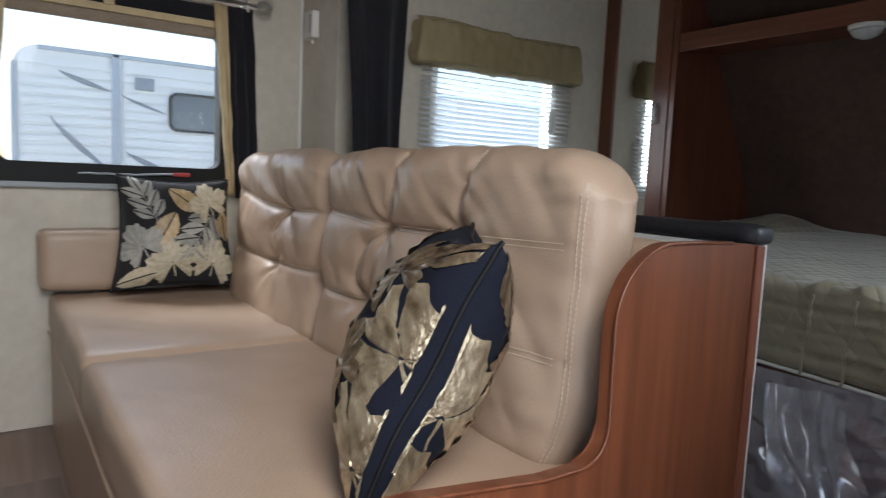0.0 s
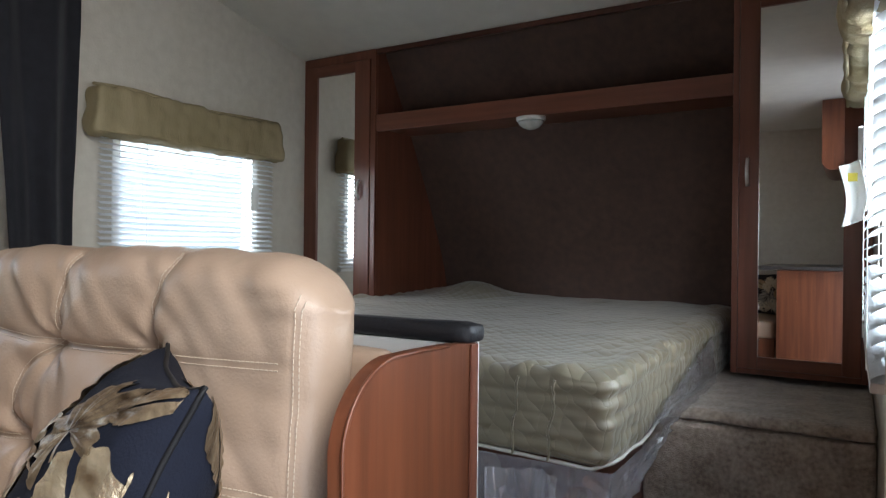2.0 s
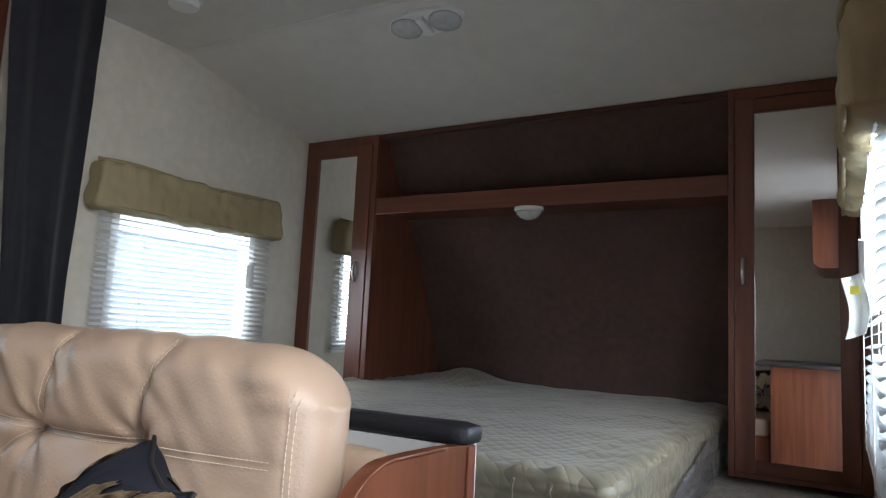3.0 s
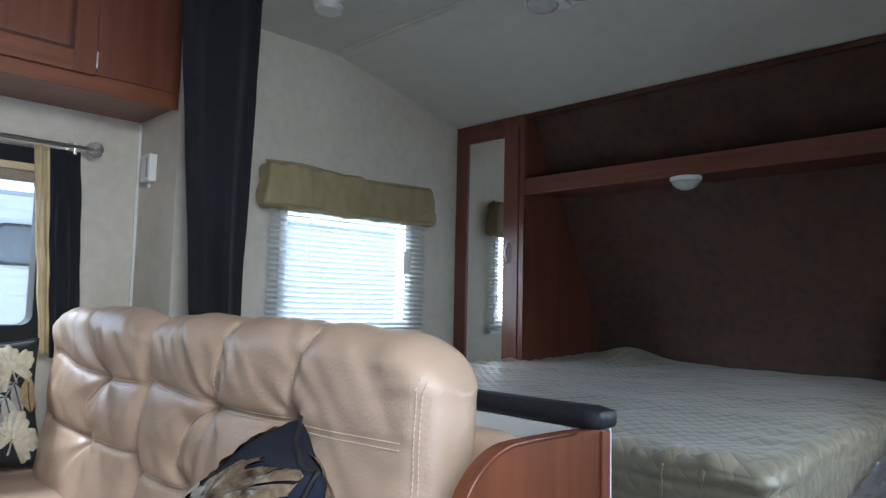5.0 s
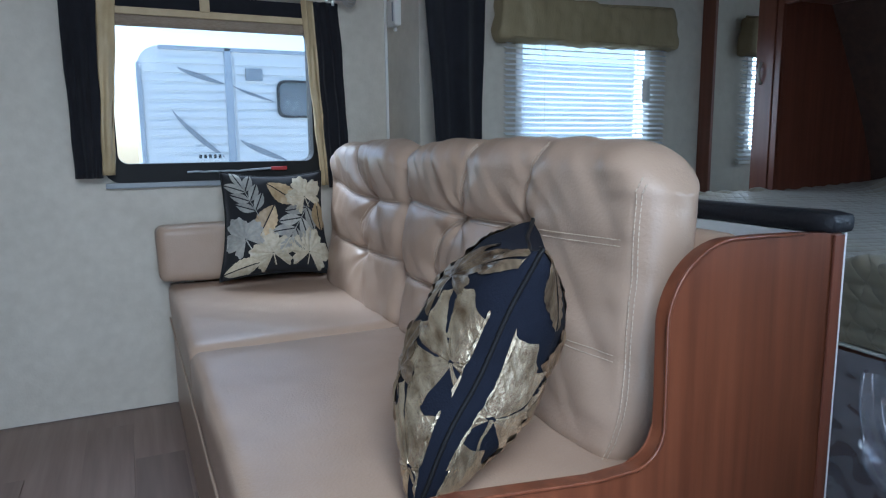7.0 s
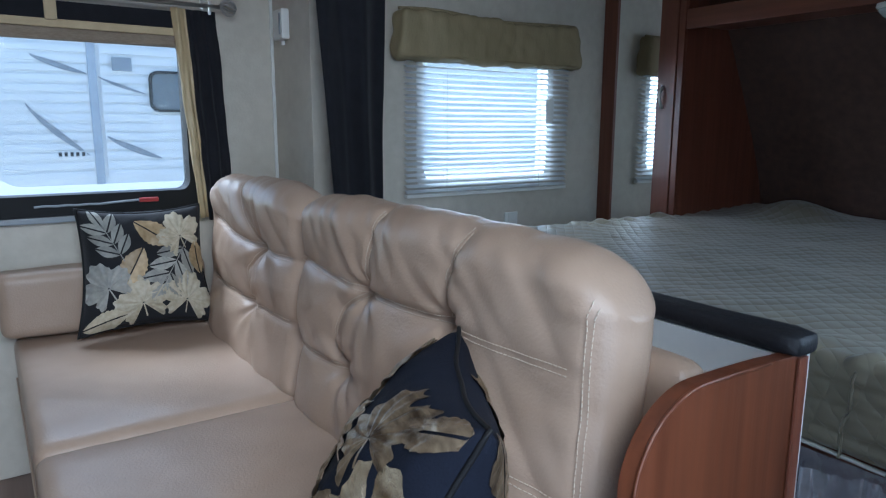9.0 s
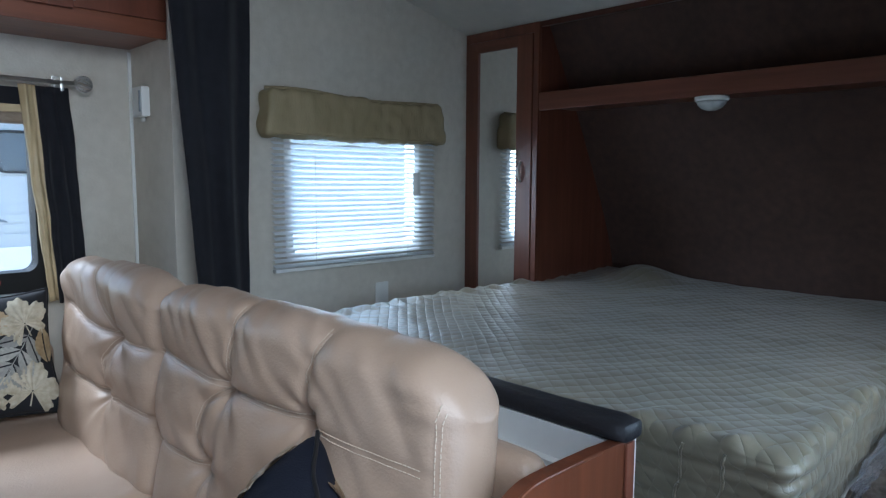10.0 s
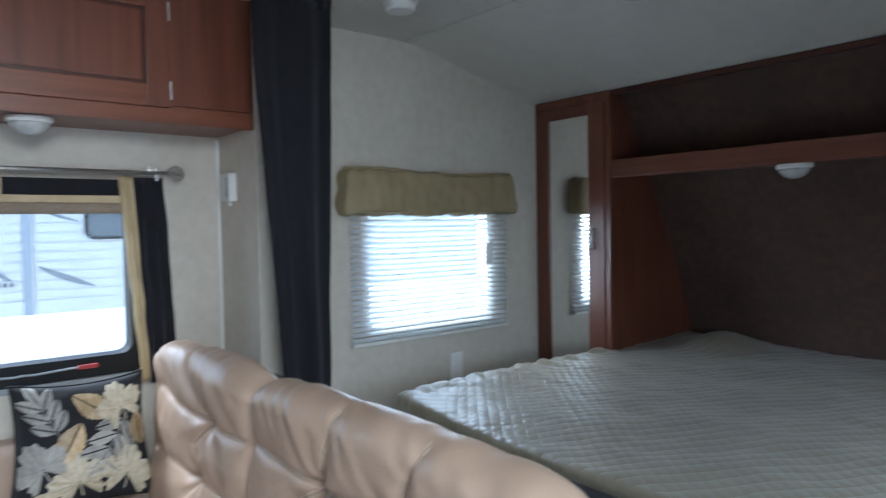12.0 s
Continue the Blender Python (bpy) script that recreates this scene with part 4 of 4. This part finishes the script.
for x in (1.715, 1.795):
    part("cover_seam", tube(bmesh.new(), [foot_point(x + 0.012 * (z - 0.64) / 0.1 + 0.003 * math.sin(z * 70), z) for z in [0.55 + 0.165 * k / 24 for k in range(25)]], 0.0032, 6), QUILT, mattress, smooth=True)
edge = [foot_point(x, 0.556) + Vector((0, 0.004, -0.004 + 0.004 * math.sin(9 * x))) for x in [MX0 + 0.06 + (MX1 - MX0 - 0.10) * k / 60 for k in range(61)]]
for k in range(1, 41):
    p = Vector((MX1, MY0 + 0.02 + 1.7 * k / 40, 0.556))
    edge.append(p + bed_disp(p, Vector((1, 0, 0))) + Vector((-0.006, 0, -0.004 + 0.004 * math.sin(7 * p.y))))
part("edge_tape", tube(bmesh.new(), edge, 0.0042, 7), TAPE, mattress, "white binding along the lower edge", smooth=True)

film = thing("plastic_wrap", (1.6, -1.22, 0.25), "clear crumpled plastic wrap hanging under the mattress", "plastic wrap")


def drape(u, v):
    # runs along the foot of the bed and round its corner
    s = u * 1.35
    z = 0.545 - v * (0.30 + 0.10 * math.sin(5 * u) - 0.16 * max(0, u - 0.72) / 0.28)
    if s < 1.0:
        x, y = 0.92 + s, MY0 + 0.005
        nx, ny = 0, -1
    else:
        x, y = 1.92, MY0 + 0.005 + (s - 1.0) * 1.6
        nx, ny = 1, 0
    k = v * (0.035 * noise.noise(Vector((u * 9, v * 2.2, 1))) + 0.022 * noise.noise(Vector((u * 24, v * 7, 4))) - 0.02 - 0.05 * abs(noise.noise(Vector((u * 15, v * 4.5, 2))))) + 0.016 * noise.noise(Vector((u * 34, v * 11, 9))) * min(1, v * 4)
    return Vector((x + nx * k, y + ny * k, z))


part("film", sheet(bmesh.new(), drape, 110, 34), FILM, film, smooth=True)
part("tail", sheet(bmesh.new(), lambda u, v: Vector((1.66 + 0.16 * u + 0.13 * v * v + 0.03 * noise.noise(Vector((u * 3, v * 3, 1))), MY0 - 0.012 - 0.05 * abs(noise.noise(Vector((u * 5, v * 3, 7)))) - 0.02 * math.sin(7 * u + 5 * v), 0.53 - (0.36 + 0.06 * math.sin(5 * u)) * v)), 30, 36), FILM, film, smooth=True)

part("side_cover", sheet(bmesh.new(), lambda u, v: Vector((MX1 + 0.014 + 0.010 * noise.noise(Vector((u * 9 + v * 3, v * 4, 5))) + 0.006 * noise.noise(Vector((u * 26, v * 9, 8))), -0.80 + 0.72 * u - 0.10 * v, 0.545 + (0.05 + 0.11 * u) * v)), 60, 16), FILM, film, smooth=True)

step = thing("carpeted_step", (2.08, 0.0, 0.0), "brown carpet-covered step before the wardrobe", "step")
part("riser", rbox(1.797, XR - 0.002, -0.515, 0.60, 0.0, 0.505, 0.012, (24, 40, 24), lambda p, n: n * (fuzz(p, 30, 1) * 0.002)), CARPET, step, smooth=True)
part("tread", rbox(1.797, XR - 0.002, -0.523, 0.60, 0.506, 0.543, 0.014, (40, 60, 4), lambda p, n: n * (fuzz(p, 40, 1) * 0.003)), CARPET, step, smooth=True)

# ---- galley behind the door, seen in the mirror ----
gal = thing("kitchen_counter", (2.10, -3.5, 0.0), "cherry galley counter with a dark worktop", "counter")
part("body", boxes((1.835, XR - 0.002, -4.2, -3.02, 0.0, 0.845)), PANELWOOD, gal, bevel=0.003)
part("worktop", boxes((1.70, XR - 0.002, -4.2, -2.99, 0.847, 0.873)), COUNTER, gal, bevel=0.004)
upc = thing("wall_cabinet", (2.24, -3.4, 1.565), "cherry wall cabinet over the galley counter", "cabinet")
bm = bmesh.new()
loop = [(2.365, ZC - 0.002), (2.115, ZC - 0.002), (2.115, 1.635)] + [(2.185 - 0.07 * math.cos(radians(a)), 1.635 - 0.07 * math.sin(radians(a))) for a in (15, 30, 45, 60, 75, 90)] + [(2.365, 1.565)]
ends = [[bm.verts.new((x, y, z)) for x, z in loop] for y in (-3.9, -3.05)]
bm.faces.new(ends[0])
bm.faces.new(ends[1][::-1])
for k in range(len(loop)):
    q = (k + 1) % len(loop)
    bm.faces.new([ends[0][k], ends[0][q], ends[1][q], ends[1][k]])
part("body", bm, PANELWOOD, upc)
bench = thing("dinette_bench", (1.62, -3.3, 0.0), "tan leatherette bench with a high back", "bench")
part("base", boxes((1.30, 1.82, -3.75, -3.10, 0.0, 0.33)), PANELWOOD, bench, bevel=0.004)
part("seat", rbox(1.30, 1.82, -3.75, -3.08, 0.332, 0.46, 0.03, (16, 20, 10), lambda p, n: n * fuzz(p, 7, 2) * 0.006), LEATHER, bench, smooth=True)
part("backrest", rbox(1.30, 1.81, -3.90, -3.755, 0.34, 0.76, 0.045, (20, 12, 24), lambda p, n: n * fuzz(p, 7, 3) * 0.008), LEATHER, bench, smooth=True)
bag = thing("hanging_bag", (2.285, -1.25, 1.03), "small clear bag with papers hanging at the blind", "bag")
part("pouch", sheet(bmesh.new(), lambda u, v: Vector((2.296 + 0.028 * u + 0.006 * math.sin(4 * v), -1.26 + 0.02 * math.sin(3 * u), 1.018 + 0.095 * v + 0.01 * u)), 10, 12, 0.001), WHITEPL, bag, smooth=True)
part("label", boxes((2.304, 2.317, -1.264, -1.262, 1.088, 1.101)), YELLOWP, bag, "yellow printed label")

# ---- outdoors ----
solid("ground", boxes((-60, 60, -60, 60, -0.75, -0.65)), GROUNDM, "pale gravel lot under an overcast sky", "ground", "structure")
tr = thing("parked_trailer", (-4.7, 1.0, -0.65), "white ribbed travel trailer parked alongside", "trailer")
TX = -4.5
part("body", prism_x(bmesh.new(), TX - 2.3, TX - 0.02, [(-2.33 + y, z) for y, z in rounded_loop(0.0, 6.5, 0.60, 1.90, 0.20)]), SIDING, tr, bevel=0.01)
bm = bmesh.new()
prism_x(bm, TX - 0.02, TX, [(-1.46, 0), (4.15, 0), (4.15, 0.045), (-1.46, 0.060)])
rib = finish("rib", bm, SIDING)
bm = bmesh.new()
prism_x(bm, TX - 0.02, TX, [(-2.29, 0), (-1.56, 0), (-1.56, 0.060), (-2.29, 0.045)])
ribs = finish("rib", bm, SIDING)
for k in range(14):
    for me in (rib, ribs):
        o = hang(new("rib", me), tr)
        o.location = (0, 0, 0.66 + 0.083 * k)
part("corner_post", boxes((TX - 0.02, TX + 0.02, -1.56, -1.49, 0.60, 1.90)), TRAILERTRIM, tr, bevel=0.01)
part("front_edge", boxes((TX - 0.02, TX + 0.015, -2.34, -2.30, 0.68, 1.74)), TRAILERTRIM, tr, bevel=0.005)
part("roof_edge", boxes((TX - 0.05, TX + 0.02, -2.14, 4.1, 1.862, 1.898)), TRAILERTRIM, tr, bevel=0.005)
part("vent", boxes((TX + 0.003, TX + 0.04, -1.365, -1.205, 1.595, 1.71)), SIDETRIM, tr, "grey furnace vent", 0.006)
w = part("window", ring_x(bmesh.new(), TX + 0.001, TX + 0.03, rounded_loop(-1.07, -0.55, 1.24, 1.61, 0.08), rounded_loop(-1.045, -0.575, 1.265, 1.585, 0.07)), BLACKPL, tr)
part("pane", prism_x(bmesh.new(), TX + 0.002, TX + 0.012, rounded_loop(-1.047, -0.573, 1.263, 1.587, 0.07)), DARKGLASS, w)
for (ya, za, yb, zb, h) in ((-1.98, 1.70, -1.57, 1.56, 0.05), (-1.48, 1.54, -1.10, 1.40, 0.03), (-2.05, 1.30, -1.6, 0.86, 0.07), (-1.44, 1.02, -1.0, 0.82, 0.06)):
    bm = bmesh.new()
    sheet(bm, lambda u, v: Vector((TX + 0.0045, ya + (yb - ya) * u, za + (zb - za) * (u ** 0.8) + h * (v - 0.5) * math.sin(math.pi * (0.1 + 0.85 * u)))), 14, 2, 0.002)
    part("decal", bm, SWOOSH, tr, "grey curved decal stripe")
part("number_plate", boxes((TX + 0.003, TX + 0.010, -1.86, -1.62, 0.84, 0.90)), WHITEPL, tr, "white plate with unreadable characters", 0.002)
for k in range(5):
    part("plate_mark", boxes((TX + 0.0105, TX + 0.012, -1.84 + 0.045 * k, -1.815 + 0.045 * k, 0.852, 0.888)), BLACKPL, tr)
for yy in (1.2, 2.0):
    wh = part("wheel", lathe(bmesh.new(), [(0.20, 0), (0.33, 0.02), (0.34, 0.18), (0.20, 0.2)], pose(TX - 0.25, yy, -0.31, 0, 90), 24), BLACKPL, tr)
    part("rim", lathe(bmesh.new(), [(0.19, 0.198), (0.17, 0.205), (0.05, 0.215)], pose(TX - 0.25, yy, -0.31, 0, 90), 20), WHITEPL, wh)

# ---- vinyl planks ----
fl = bpy.data.objects["floor"]
bm = boxes((-0.45, 0.45, -0.072, 0.072, -0.0055, 0.0))
plank = finish("plank", bm, FLOORM, 0.0012)
row = 0
y = YR + 0.075
while y < -0.5:
    off = (row % 3) * 0.3
    for k in range(4):
        x = XS + 0.2 + off + 0.904 * k - 0.2
        if x - 0.45 > (XS if y < YS - 0.08 else 0.0) and x + 0.45 < XR:
            o = hang(new("plank", plank), fl)
            o.location = (x, y, 0)
    y += 0.148
    row += 1
